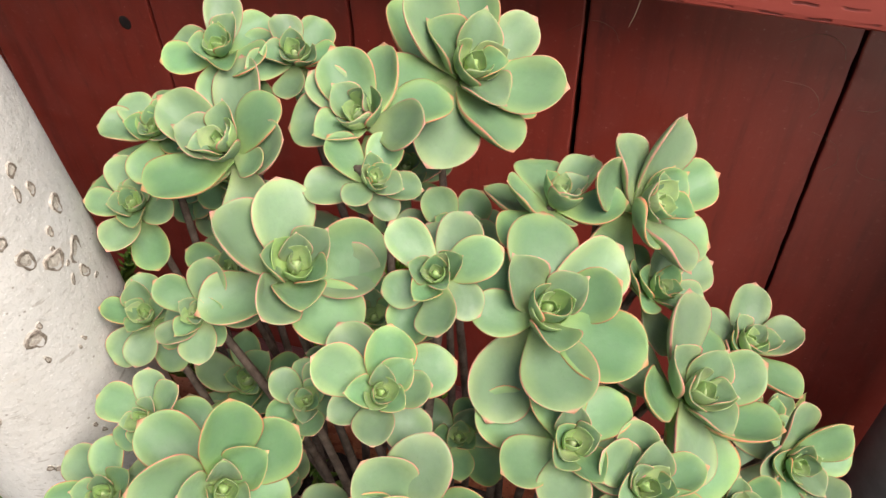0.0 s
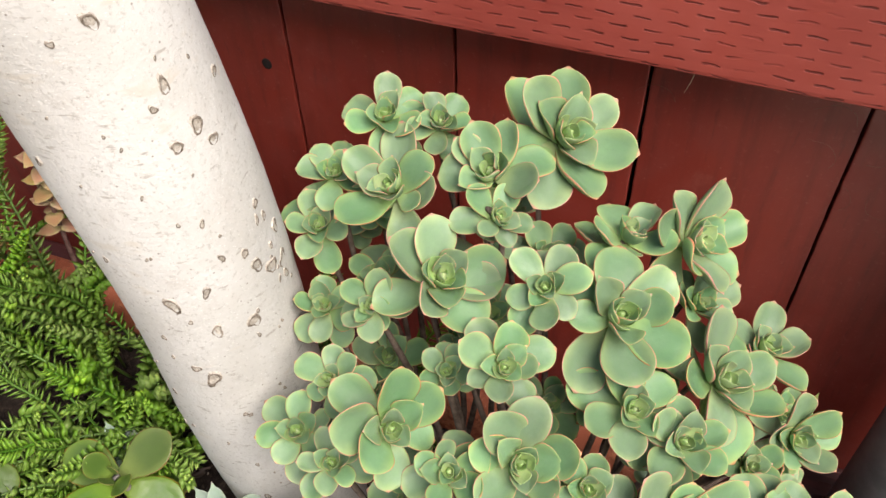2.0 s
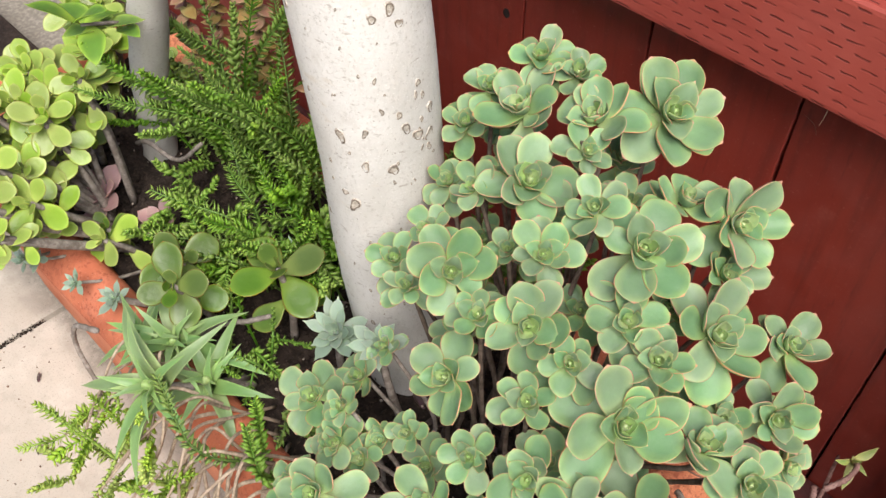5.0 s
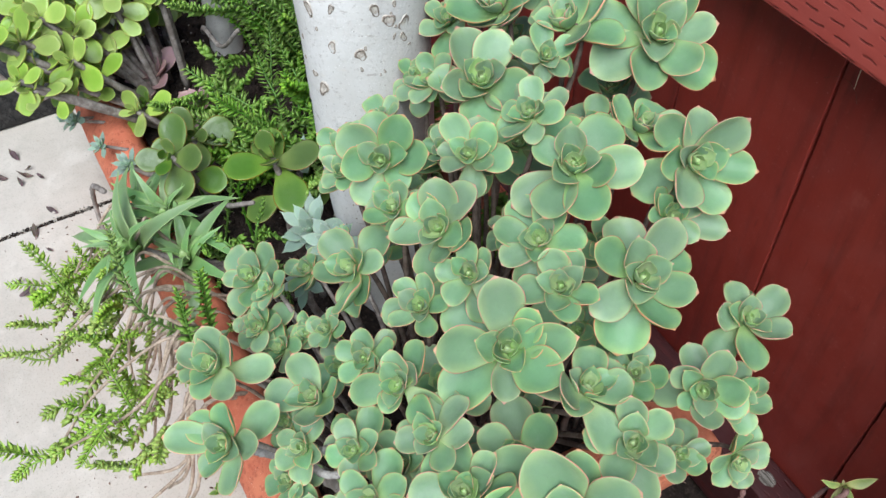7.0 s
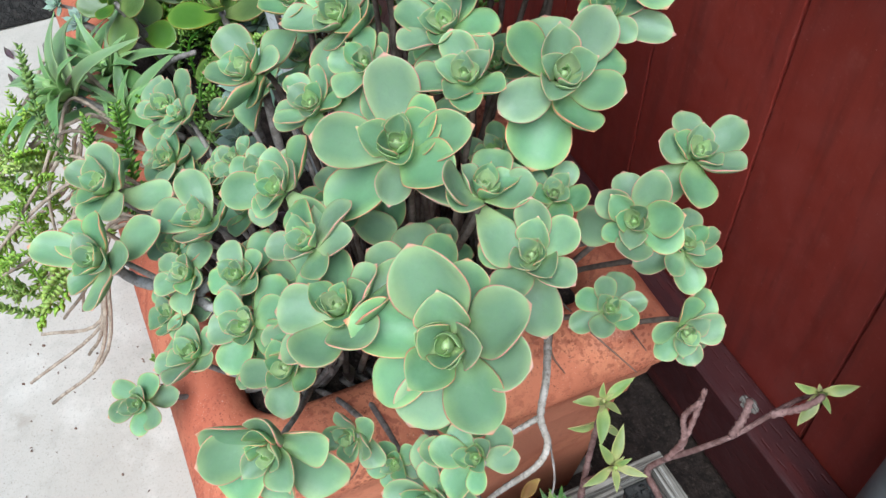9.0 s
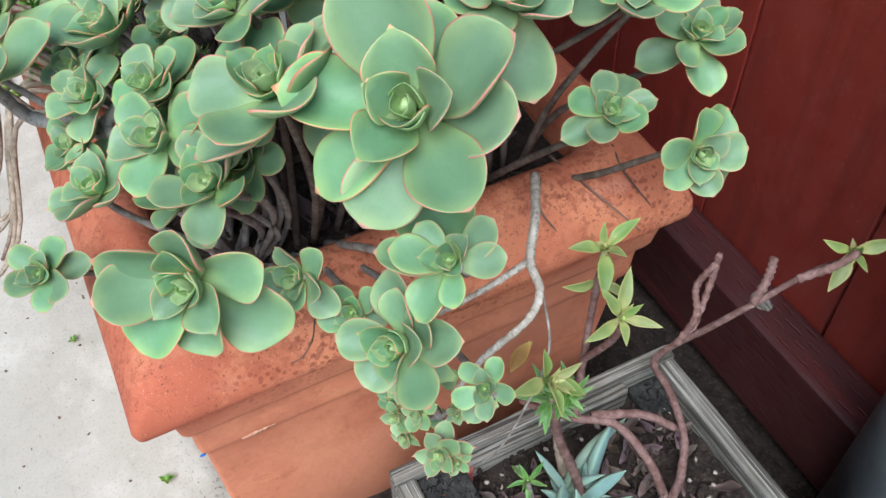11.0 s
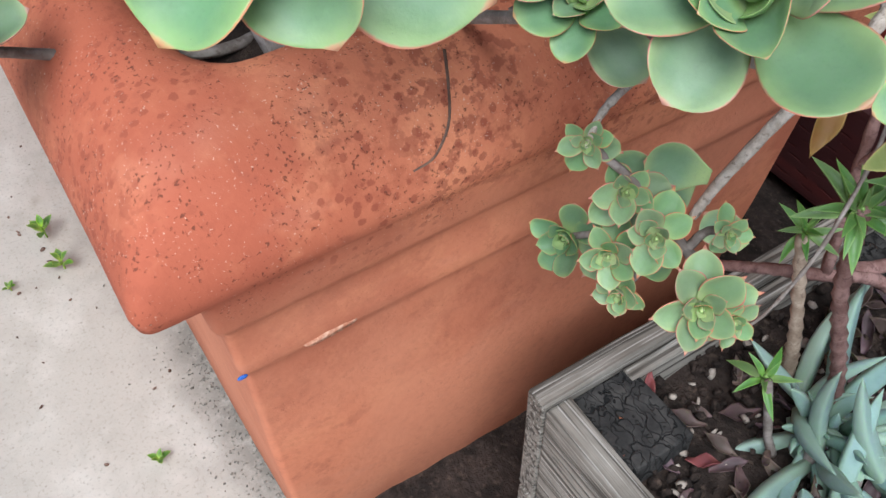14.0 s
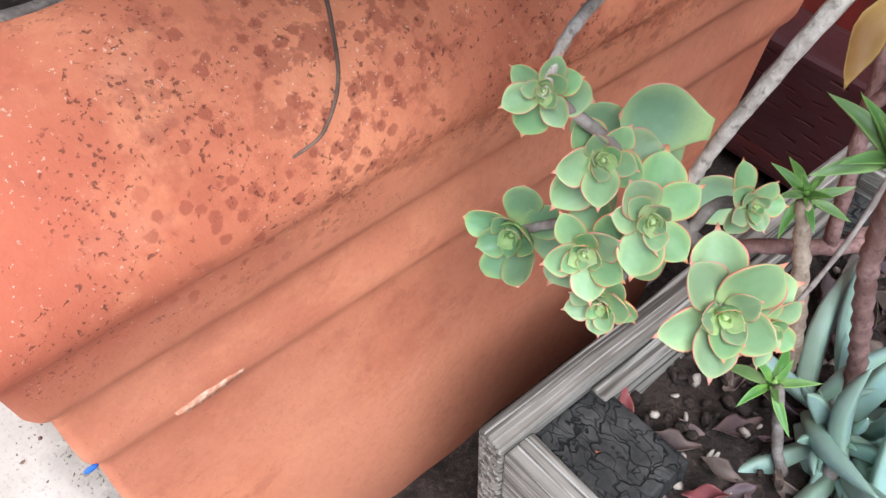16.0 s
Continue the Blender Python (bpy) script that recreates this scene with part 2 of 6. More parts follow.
def mat_incised(name, a, b):
    """Red paint over lumber with staggered rows of short slits."""
    m = Mat(name, rough=0.55, spec=0.45)
    co = m.world_co()
    col = m.mix(m.ramp(m.noise(6, 4, 0.6, co), 0.3, 0.7), a, b)
    col = m.mix(m.ramp(m.noise(50, 4, 0.6, co, (0.1, 1, 1)), 0.5, 0.75, 0, 0.35), col, (0.15, 0.02, 0.015))
    sep = m.node("ShaderNodeSeparateXYZ")
    m.link(co, sep.inputs[0])
    row = m.math("DIVIDE", m.math("ADD", sep.outputs[2], m.math("MULTIPLY", sep.outputs[1], -1.0)), 0.0078)
    wob = m.math("MULTIPLY", m.math("SUBTRACT", m.noise(70, 2, 0.5, co), 0.5), 0.55)
    row = m.math("ADD", row, wob)
    idx = m.math("FLOOR", row)
    u = m.math("ADD", m.math("DIVIDE", sep.outputs[0], 0.0215), m.math("MULTIPLY", idx, 0.37))
    u = m.math("ADD", u, m.math("MULTIPLY", m.math("SUBTRACT", m.noise(45, 2, 0.5, co), 0.5), 0.5))
    du = m.math("ABSOLUTE", m.math("SUBTRACT", m.math("FRACT", u), 0.5))
    dv = m.math("ABSOLUTE", m.math("SUBTRACT", m.math("FRACT", row), 0.5))
    slit = m.math("MULTIPLY", m.ramp(du, 0.20, 0.30, 1, 0), m.ramp(dv, 0.05, 0.13, 1, 0))
    slit = m.math("MULTIPLY", slit, m.ramp(m.noise(28, 2, 0.5, co), 0.36, 0.55, 0.15, 1))
    col = m.mix(m.math("MULTIPLY", slit, 0.75), col, (0.06, 0.010, 0.008))
    m.color(col).rough(m.ramp(m.noise(60, 3, 0.5, co), 0.3, 0.7, 0.40, 0.6))
    m.bump(m.math("MULTIPLY", slit, -1.0), 0.45, 0.0012)
    m.bump(m.noise(110, 4, 0.6, co, (0.15, 1, 1)), 0.2, 0.001)
    m.bump(m.noise(450, 2, 0.5, co), 0.12, 0.0006)
    return m.m


def mat_bark_white():
    m = Mat("pale_bark", rough=0.8, spec=0.2)
    co = m.world_co()
    col = m.mix(m.ramp(m.noise(12, 4, 0.6, co), 0.3, 0.7), (0.51, 0.488, 0.455), (0.63, 0.61, 0.585))
    col = m.mix(m.ramp(m.noise(110, 4, 0.7, co, (1, 1, 0.45)), 0.52, 0.72, 0, 0.5), col, (0.52, 0.485, 0.45))
    col = m.mix(m.ramp(m.voronoi(150, co=co), 0.05, 0.10, 0.75, 0), col, (0.22, 0.19, 0.16))
    col = m.mix(m.ramp(m.noise(30, 3, 0.6, co, (1, 1, 3.0)), 0.62, 0.72, 0, 0.5), col, (0.54, 0.48, 0.40))
    col = m.mix(m.ramp(m.noise(95, 2, 0.5, co, (1, 1, 3.5)), 0.66, 0.74, 0, 0.6), col, (0.30, 0.265, 0.23))
    col = m.mix(m.ramp(m.noise(420, 3, 0.7, co), 0.55, 0.68, 0, 0.5), col, (0.36, 0.335, 0.305))
    m.color(col)
    col = m.mix(m.ramp(m.voronoi(330, co=co, stretch=(1, 1, 2.2)), 0.08, 0.2, 0.55, 0), col, (0.80, 0.79, 0.77))
    m.color(col)
    m.bump(m.noise(260, 5, 0.75, co), 0.55, 0.0014)
    m.bump(m.noise(130, 4, 0.7, co, (1, 1, 1.6)), 0.2, 0.0012)
    m.bump(m.noise(45, 4, 0.6, co, (1, 1, 2.0)), 0.2, 0.002)
    return m.m


def mat_simple(name, a, b, scale=60, rough=0.8, bump=0.4, dist=0.001, stretch=None, wco=True, c=None):
    m = Mat(name, rough=rough, spec=0.3)
    co = m.world_co() if wco else m.co
    col = m.mix(m.ramp(m.noise(scale, 5, 0.65, co, stretch), 0.35, 0.68), a, b)
    if c:
        col = m.mix(m.ramp(m.noise(scale * 3.3, 4, 0.6, co, stretch), 0.52, 0.7, 0, 0.7), col, c)
    col = m.hsv(col, v=m.ramp(m.random(), 0, 1, 0.85, 1.15, False))
    m.color(col)
    m.bump(m.noise(scale * 3, 5, 0.7, co, stretch), bump, dist)
    return m.m


def mat_weathered():
    """Grey weathered timber with raised grain along its own x."""
    m = Mat("weathered_wood", rough=0.85, spec=0.25)
    col = m.mix(m.ramp(m.noise(22, 4, 0.6), 0.3, 0.7), (0.165, 0.146, 0.122), (0.30, 0.275, 0.238))
    grain = m.noise(300, 3, 0.6, stretch=(0.022, 1, 1), dist=0.25)
    col = m.mix(m.ramp(grain, 0.47, 0.57, 0, 0.9), col, (0.060, 0.051, 0.042))
    col = m.mix(m.ramp(m.noise(750, 2, 0.5, stretch=(0.02, 1, 1)), 0.55, 0.68, 0, 0.6), col, (0.50, 0.475, 0.43))
    col = m.mix(m.ramp(m.noise(12, 3, 0.6), 0.58, 0.75, 0, 0.6), col, (0.24, 0.19, 0.14))
    col = m.hsv(col, v=m.ramp(m.random(), 0, 1, 0.8, 1.15, False))
    m.color(col)
    m.bump(grain, 1.0, 0.0015)
    m.bump(m.noise(60, 4, 0.6), 0.3, 0.001)
    return m.m


def mat_charred():
    """Blackened timber with a net of drying cracks."""
    m = Mat("charred_wood", rough=0.9, spec=0.3)
    col = m.mix(m.ramp(m.noise(90, 4, 0.65), 0.35, 0.7), (0.022, 0.021, 0.020), (0.060, 0.056, 0.052))
    warp = m.node("ShaderNodeMix", data_type="VECTOR")
    warp.inputs[0].default_value = 0.012
    m.link(m.co, warp.inputs[4])
    m.link(m.node("ShaderNodeTexNoise").outputs["Color"], warp.inputs[5])
    bent = warp.outputs[1]
    crack = m.math("MINIMUM", m.ramp(m.voronoi(95, "DISTANCE_TO_EDGE", co=bent, stretch=(0.25, 1, 0.6)), 0.004, 0.030), m.ramp(m.voronoi(300, "DISTANCE_TO_EDGE", co=bent, stretch=(0.2, 1, 0.35)), 0.003, 0.05, 0.45, 1.0))
    col = m.mix(crack, (0.008, 0.008, 0.008), col)
    m.color(col)
    m.bump(crack, 0.9, 0.002)
    m.bump(m.noise(260, 4, 0.6), 0.4, 0.001)
    return m.m


def mat_concrete():
    m = Mat("pale_concrete", rough=0.85, spec=0.25)
    co = m.world_co()
    col = m.mix(m.ramp(m.noise(4, 5, 0.6, co), 0.3, 0.7), (0.43, 0.385, 0.328), (0.515, 0.468, 0.408))
    col = m.mix(m.ramp(m.noise(38, 5, 0.7, co), 0.46, 0.72, 0, 0.5), col, (0.36, 0.325, 0.275))
    col = m.mix(m.ramp(m.noise(13, 4, 0.65, co), 0.50, 0.70, 0, 0.5), col, (0.62, 0.575, 0.510))
    col = m.mix(m.ramp(m.noise(420, 3, 0.7, co), 0.52, 0.70, 0, 0.6), col, (0.30, 0.265, 0.22))
    col = m.mix(m.ramp(m.voronoi(120, co=co), 0.05, 0.11, 0.55, 0), col, (0.20, 0.175, 0.15))
    col = m.mix(m.ramp(m.noise(24, 2, 0.5, co), 0.68, 0.78, 0, 0.45), col, (0.30, 0.25, 0.19))
    sep = m.node("ShaderNodeSeparateXYZ")
    m.link(co, sep.inputs[0])
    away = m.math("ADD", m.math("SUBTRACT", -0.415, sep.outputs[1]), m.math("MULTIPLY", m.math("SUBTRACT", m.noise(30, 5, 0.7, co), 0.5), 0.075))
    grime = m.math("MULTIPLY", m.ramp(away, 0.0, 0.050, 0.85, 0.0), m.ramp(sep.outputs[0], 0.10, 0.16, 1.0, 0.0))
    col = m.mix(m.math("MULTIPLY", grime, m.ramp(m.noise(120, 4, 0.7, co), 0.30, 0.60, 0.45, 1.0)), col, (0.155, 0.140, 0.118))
    m.color(col)
    m.bump(m.noise(160, 5, 0.7, co), 0.35, 0.001)
    return m.m


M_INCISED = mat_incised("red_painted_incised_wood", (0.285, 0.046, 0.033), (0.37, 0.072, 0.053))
# darker copy of the rail paint holds the shade at the fence foot
M_SHADED_RAIL = mat_incised("shaded_maroon_wood", (0.038, 0.011, 0.012), (0.062, 0.017, 0.017))
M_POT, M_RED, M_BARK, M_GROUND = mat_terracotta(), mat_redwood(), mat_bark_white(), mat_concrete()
M_SOIL = mat_simple("dark_soil", (0.018, 0.012, 0.0095), (0.050, 0.034, 0.027), 90, 0.95, 0.9, 0.004, c=(0.10, 0.068, 0.05))
M_GREYWOOD = mat_weathered()
M_DARKWOOD = mat_charred()
M_STEM = mat_simple("grey_stem", (0.17, 0.14, 0.12), (0.34, 0.30, 0.27), 120, 0.85, 0.6, 0.001, c=(0.14, 0.10, 0.08))
M_STEM_PALE = mat_simple("pale_stem", (0.42, 0.35, 0.285), (0.72, 0.64, 0.555), 160, 0.85, 0.8, 0.0015, c=(0.18, 0.13, 0.10))
M_STEM_GREY = mat_simple("ash_grey_stem", (0.26, 0.235, 0.215), (0.46, 0.43, 0.40), 150, 0.9, 0.7, 0.001, stretch=(1, 1, 0.4), c=(0.15, 0.12, 0.10))
M_STEM_TAN = mat_simple("tan_stem", (0.27, 0.20, 0.145), (0.47, 0.37, 0.28), 140, 0.8, 0.5, 0.001, c=(0.16, 0.11, 0.08))
M_STEM_DARK = mat_simple("brown_stem", (0.09, 0.065, 0.05), (0.20, 0.15, 0.12), 120, 0.85, 0.6, 0.001)
M_STEM_PINK = mat_simple("pink_brown_stem", (0.15, 0.078, 0.066), (0.29, 0.175, 0.155), 150, 0.75, 0.7, 0.0015, c=(0.08, 0.038, 0.033))
M_PIPE = mat_simple("grey_pipe", (0.11, 0.12, 0.125), (0.17, 0.18, 0.18), 25, 0.5, 0.15, 0.001)
M_PEBBLE = mat_simple("pale_pebble", (0.24, 0.185, 0.15), (0.52, 0.45, 0.38), 90, 0.8, 0.3)
M_DRY = mat_simple("dry_bits", (0.10, 0.06, 0.045), (0.24, 0.15, 0.11), 80, 0.85, 0.5)
M_DIRT = mat_simple("grey_dirt", (0.15, 0.135, 0.115), (0.31, 0.28, 0.24), 300, 0.95, 0.5)
M_BLACK = mat_simple("dark_gap", (0.010, 0.006, 0.005), (0.02, 0.012, 0.010), 60, 0.9, 0.2)
M_TAN = mat_simple("dry_straw", (0.42, 0.33, 0.22), (0.55, 0.45, 0.32), 60, 0.8, 0.3)
M_SCAR = mat_simple("bark_scar", (0.38, 0.33, 0.28), (0.62, 0.57, 0.50), 420, 0.85, 0.6, 0.001, c=(0.20, 0.165, 0.13))
M_SCAR_EDGE = mat_simple("bark_scar_edge", (0.14, 0.11, 0.085), (0.36, 0.30, 0.25), 500, 0.9, 0.6, 0.001)
M_BLUE = mat_simple("blue_paint_fleck", (0.03, 0.10, 0.42), (0.05, 0.16, 0.55), 200, 0.6, 0.2)


# ---- building helpers ----
def mesh_of(name, bm, mat, smooth=True):
    me = bpy.data.meshes.new(name)
    bm.to_mesh(me)
    bm.free()
    if mat:
        me.materials.append(mat)
    if smooth:
        for p in me.polygons:
            p.use_smooth = True
    return me


def part(name, bm, mat, parent=None, label="", smooth=True):
    me = mesh_of(name, bm, mat, smooth) if isinstance(bm, bmesh.types.BMesh) else bm
    ob = new(name, me)
    if parent is not None:
        ob.parent = parent
    if label:
        ob["label"] = label
    return ob


def box(bm, lo, hi, bevel=0.0, seg=2):
    r = bmesh.ops.create_cube(bm, size=1.0)
    vs = r["verts"]
    for v in vs:
        v.co = Vector([lo[i] if v.co[i] < 0 else hi[i] for i in range(3)])
    if bevel:
        es = list({e for v in vs for e in v.link_edges})
        bmesh.ops.bevel(bm, geom=es, offset=bevel, segments=seg, profile=0.6, affect="EDGES")
    return bm


def tube(bm, pts, radii, sides=8, jitter=0.0, cap=True):
    """A tube along a smoothed row of points."""
    pts = [Vector(p) for p in pts]
    rings = []
    up = Vector((0.31, 0.17, 0.93))
    for i, p in enumerate(pts):
        d = (pts[min(i + 1, len(pts) - 1)] - pts[max(i - 1, 0)]).normalized()
        a = d.cross(up)
        if a.length < 1e-3:
            a = d.cross(Vector((1, 0, 0)))
        a.normalize()
        b = d.cross(a)
        r = radii[i] if isinstance(radii, (list, tuple)) else radii
        rings.append([bm.verts.new(p + (a * math.cos(2 * math.pi * k / sides) + b * math.sin(2 * math.pi * k / sides)) * r * (1 + random.uniform(-jitter, jitter))) for k in range(sides)])
    for q, s in zip(rings, rings[1:]):
        for k in range(sides):
            bm.faces.new((q[k], q[(k + 1) % sides], s[(k + 1) % sides], s[k]))
    if cap:
        bm.faces.new(rings[0][::-1])
        bm.faces.new(rings[-1])
    return bm


def smooth_path(pts, n=6):
    """Catmull-Rom through the points."""
    P = [Vector(p) for p in pts]
    P = [P[0] * 2 - P[1]] + P + [P[-1] * 2 - P[-2]]
    out = []
    for i in range(1, len(P) - 2):
        a, b, c, d = P[i - 1 : i + 3]
        for k in range(n):
            t = k / n
            out.append(0.5 * (2 * b + (c - a) * t + (2 * a - 5 * b + 4 * c - d) * t * t + (3 * b - a - 3 * c + d) * t ** 3))
    out.append(P[-2])
    return out


def leaf_mesh(name, mat, width=0.6, thick=0.10, peak=0.66, base=0.22, tip=0.06, cup=0.16, curl=0.10, nu=6, nv=9, wave=0.0, point=0.5, seed=0):
    """A fleshy leaf of length 1 along +Y, upper face to +Z, with blunt rounded margins and a small drawn-out tip."""
    rnd = random.Random(seed)
    ph, skew = rnd.uniform(0, 6.28), rnd.uniform(-0.05, 0.05)
    verts, faces, rim, along = [], [], [], []
    full = width / 2

    def half(s):
        if s < peak:
            return base / 2 + (full - base / 2) * math.sin(s / peak * math.pi / 2) ** 1.35
        q = (s - peak) / (1 - peak)
        if point < 0.8:
            return full * max(0.0, 1 - q ** 2.3) ** (0.5 + 0.55 * point)
        return full * max(0.0, 1 - q ** (1.1 / point + 0.9)) ** 0.9

    sides = 2 * nu
    ss = [1 - (1 - k / nv) ** 1.5 for k in range(nv)]
    rings = []
    for s in ss:
        w = half(s)
        th = thick * (0.80 - 0.30 * s) * min(1.0, (w / full) ** 0.6) * (1 - 0.35 * s ** 5)
        ring = []
        for k in range(sides):
            a = 2 * math.pi * k / sides
            u = math.copysign(abs(math.cos(a)) ** 0.78, math.cos(a))
            v = math.copysign(abs(math.sin(a)) ** 0.62, math.sin(a))
            x = u * w
            lift = cup * width * (x / full) ** 2 * (0.35 + 0.65 * s) + curl * 0.6 * s * s - curl * 0.25 * math.sin(s * math.pi)
            lift += wave * math.sin(ph + s * 7 + u * 2) * abs(x) / full
            ring.append(len(verts))
            verts.append((x + skew * math.sin(s * math.pi), s, lift + th * (0.30 if v > 0 else 0.80) * v))
            rim.append(max(abs(u) ** 3.2 if s > 0.15 else 0.3, max(0.0, (s - 0.74) / 0.26) ** 1.8))
            along.append(s)
        rings.append(ring)
    end = len(verts)
    verts.append((0.0, 1 + tip, curl * 0.6 + 0.25 * tip))
    rim.append(1.0)
    along.append(1.0)
    for p, q in zip(rings, rings[1:]):
        for k in range(sides):
            faces.append((p[k], p[(k + 1) % sides], q[(k + 1) % sides], q[k]))
    for k in range(sides):
        faces.append((rings[-1][k], rings[-1][(k + 1) % sides], end))
    faces.append(tuple(rings[0][::-1]))
    me = bpy.data.meshes.new(name)
    me.from_pydata(verts, [], faces)
    for key, vals in (("rim", rim), ("along", along)):
        at = me.attributes.new(key, "FLOAT", "POINT")
        at.data.foreach_set("value", vals)
    me.materials.append(mat)
    me.polygons.foreach_set("use_smooth", [True] * len(me.polygons))
    me.update()
    return me


def facing(n, spin=0.0):
    """A turn that takes +Z to n, spun about it."""
    n = Vector(n).normalized()
    return n.to_track_quat("Z", "Y").to_matrix().to_4x4() @ Matrix.Rotation(spin, 4, "Z")


@functools.lru_cache(maxsize=None)
def heart_leaves(pool):
    """Young copies of leaves for the heart of a rosette: paler, with less of the coloured margin."""
    out = []
    for src in pool:
        me = src.copy()
        for key, scale, start in (("rim", 0.86, 0.0), ("along", 0.20, 0.02)):
            data = me.attributes[key].data
            for d in data:
                d.value = start + scale * d.value
        out.append(me)
    return out


@functools.lru_cache(maxsize=None)
def bud_mesh(name, mat):
    """The closed tip in the middle of a rosette, a small ridged bud of unit size."""
    bm = bmesh.new()
    lr, la = bm.verts.layers.float.new("rim"), bm.verts.layers.float.new("along")
    rings = []
    for j in range(6):
        q = j / 6
        r = 0.060 * math.sin(math.pi * (0.22 + 0.70 * q)) ** 0.8
        rings.append([bm.verts.new((r * (1 + 0.16 * math.cos(3 * a - 4 * q)) * math.cos(a), r * (1 + 0.16 * math.cos(3 * a - 4 * q)) * math.sin(a), 0.02 + 0.20 * q)) for a in (2 * math.pi * k / 12 for k in range(12))])
    top = bm.verts.new((0, 0, 0.222))
    for p, q in zip(rings, rings[1:]):
        for k in range(12):
            bm.faces.new((p[k], p[(k + 1) % 12], q[(k + 1) % 12], q[k]))
    for k in range(12):
        bm.faces.new((rings[-1][k], rings[-1][(k + 1) % 12], top))
    bm.faces.new(rings[0][::-1])
    for v in bm.verts:
        v[lr], v[la] = 0.1, 0.12
    return mesh_of(name, bm, mat)


def rosette(parent, C, R, N, leaves, mat, n=10, flat=0.0, steep=52.0, seed=0, name="rosette", label="", len_in=0.46, spread=0.06, inner=None, old=0, bend=1.25, outer=(), middle=None):
    """Leaves set at the golden angle, from flat outer ones to upright inner ones, round a heart."""
    rnd = random.Random(seed * 7 + 3)
    ob = part(name, bud_mesh(name, mat), None, parent, label)
    turn = facing(N, rnd.uniform(0, 6.28))
    if outer:
        N = Vector(N).normalized()
        e1 = N.cross(Vector((0, 0, 1))).normalized()
        turn = Matrix((e1, N.cross(e1), N)).transposed().to_4x4()
    ob.matrix_basis = Matrix.Translation(C) @ turn @ Matrix.Translation((0, 0, -0.17 * R)) @ Matrix.Scale(R, 4)

    def put(pool, az, el, L, wide, out, down, roll):
        lf = new("leaf", pool[rnd.randrange(len(pool))])
        lf.parent = ob
        lf.matrix_basis = Matrix.Rotation(az, 4, "Z") @ Matrix.Translation((0, out, down)) @ Matrix.Rotation(radians(el), 4, "X") @ Matrix.Rotation(radians(roll), 4, "Y") @ Matrix.Diagonal((wide / R, L / R, min(L / R, 1.0), 1))

    az = rnd.uniform(0, 6.28)
    for i in range(5):
        q = i / 5
        L = R * (0.42 - 0.25 * q)
        put(heart_leaves(tuple(inner or leaves)), az, 44 + 36 * q + rnd.uniform(-4, 4), L, L, 0.035 * (1 - q), 0.05 * q, rnd.uniform(-6, 6))
        az += 2.39996

    if middle:
        ring = list(outer)
        if not ring:
            a0 = rnd.uniform(0, 60)
            ring = [(a0 + 68 * k + rnd.uniform(-13, 13), 1000 * R * rnd.uniform(0.84, 1.02)) for k in range(5)]
        # drooping older leaves behind the gaps of the outer ring
        turns = sorted(d for d, _ in ring)
        gaps = sorted(((b - a) % 360 or 360, a) for a, b in zip(turns, turns[1:] + turns[:1]))[::-1]
        for wide_gap, a in gaps[:old]:
            L = R * rnd.uniform(0.92, 1.12)
            put(leaves, radians(a + wide_gap * rnd.uniform(0.4, 0.6)), rnd.uniform(-24, -8), L, L * rnd.uniform(0.9, 1.0), 0.05, -0.24 - 0.08 * rnd.random(), rnd.uniform(-14, 14))
        for deg, mm in ring:
            L = mm * 0.001
            put(leaves, radians(deg), rnd.uniform(2, 34), 0.93 * L, (0.90 if R < 0.036 else 0.82) * min(L, R * 1.08) * rnd.uniform(0.90, 1.06), 0.03, rnd.uniform(-0.16, -0.05), rnd.uniform(-20, 20))
        az = rnd.uniform(0, 6.28)
        for k in range(5):
            L = R * (0.62 - 0.055 * k) * rnd.uniform(0.94, 1.07)
            put(middle, az, 36 + 7 * k + rnd.uniform(-6, 6), L, L * rnd.uniform(0.92, 1.05), 0.06, -0.055 + 0.016 * k, rnd.uniform(-8, 8))
            az += 2.39996 + rnd.uniform(-0.16, 0.16)
        return ob
    az = rnd.uniform(0, 6.28)
    for i in range(-old, n):
        q = max(i, 0) / (n - 1)
        L = R * (1.0 - (1 - len_in) * q ** 1.1) * rnd.uniform(0.90, 1.08)
        el = flat + (steep - flat) * q ** bend + rnd.uniform(-8, 8)
        drop = 0.0
        if i < 0:
            el, drop, L = flat - 18 + 9 * i, 0.22 * -i, R * rnd.uniform(0.9, 1.1)
        put(inner if inner and q > 0.55 else leaves, az, el, L, L * rnd.uniform(0.90, 1.08), spread * (1 - q * 0.6), -0.10 * (1 - q) - drop, rnd.uniform(-14, 14))
        az += 2.39996 + rnd.uniform(-0.18, 0.18)
    return ob


# ---- ground ----
def build_ground():
    bm = bmesh.new()
    joints = [-0.69]
    xs = [-60.0] + [v for j in joints for v in (j - 0.004, j - 0.0025, j + 0.0025, j + 0.004)] + [60.0]
    rows = []
    for y in (-60.0, 60.0):
        rows.append([bm.verts.new((x, y, -0.008 if k in (2, 3) else 0.0)) for k, x in enumerate(xs)])
    for k in range(len(xs) - 1):
        bm.faces.new((rows[0][k], rows[0][k + 1], rows[1][k + 1], rows[1][k]))
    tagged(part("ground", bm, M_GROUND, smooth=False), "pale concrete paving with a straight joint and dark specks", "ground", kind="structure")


build_ground()


# ---- fence ----
PITCH, GAP = 0.1405, 0.0024


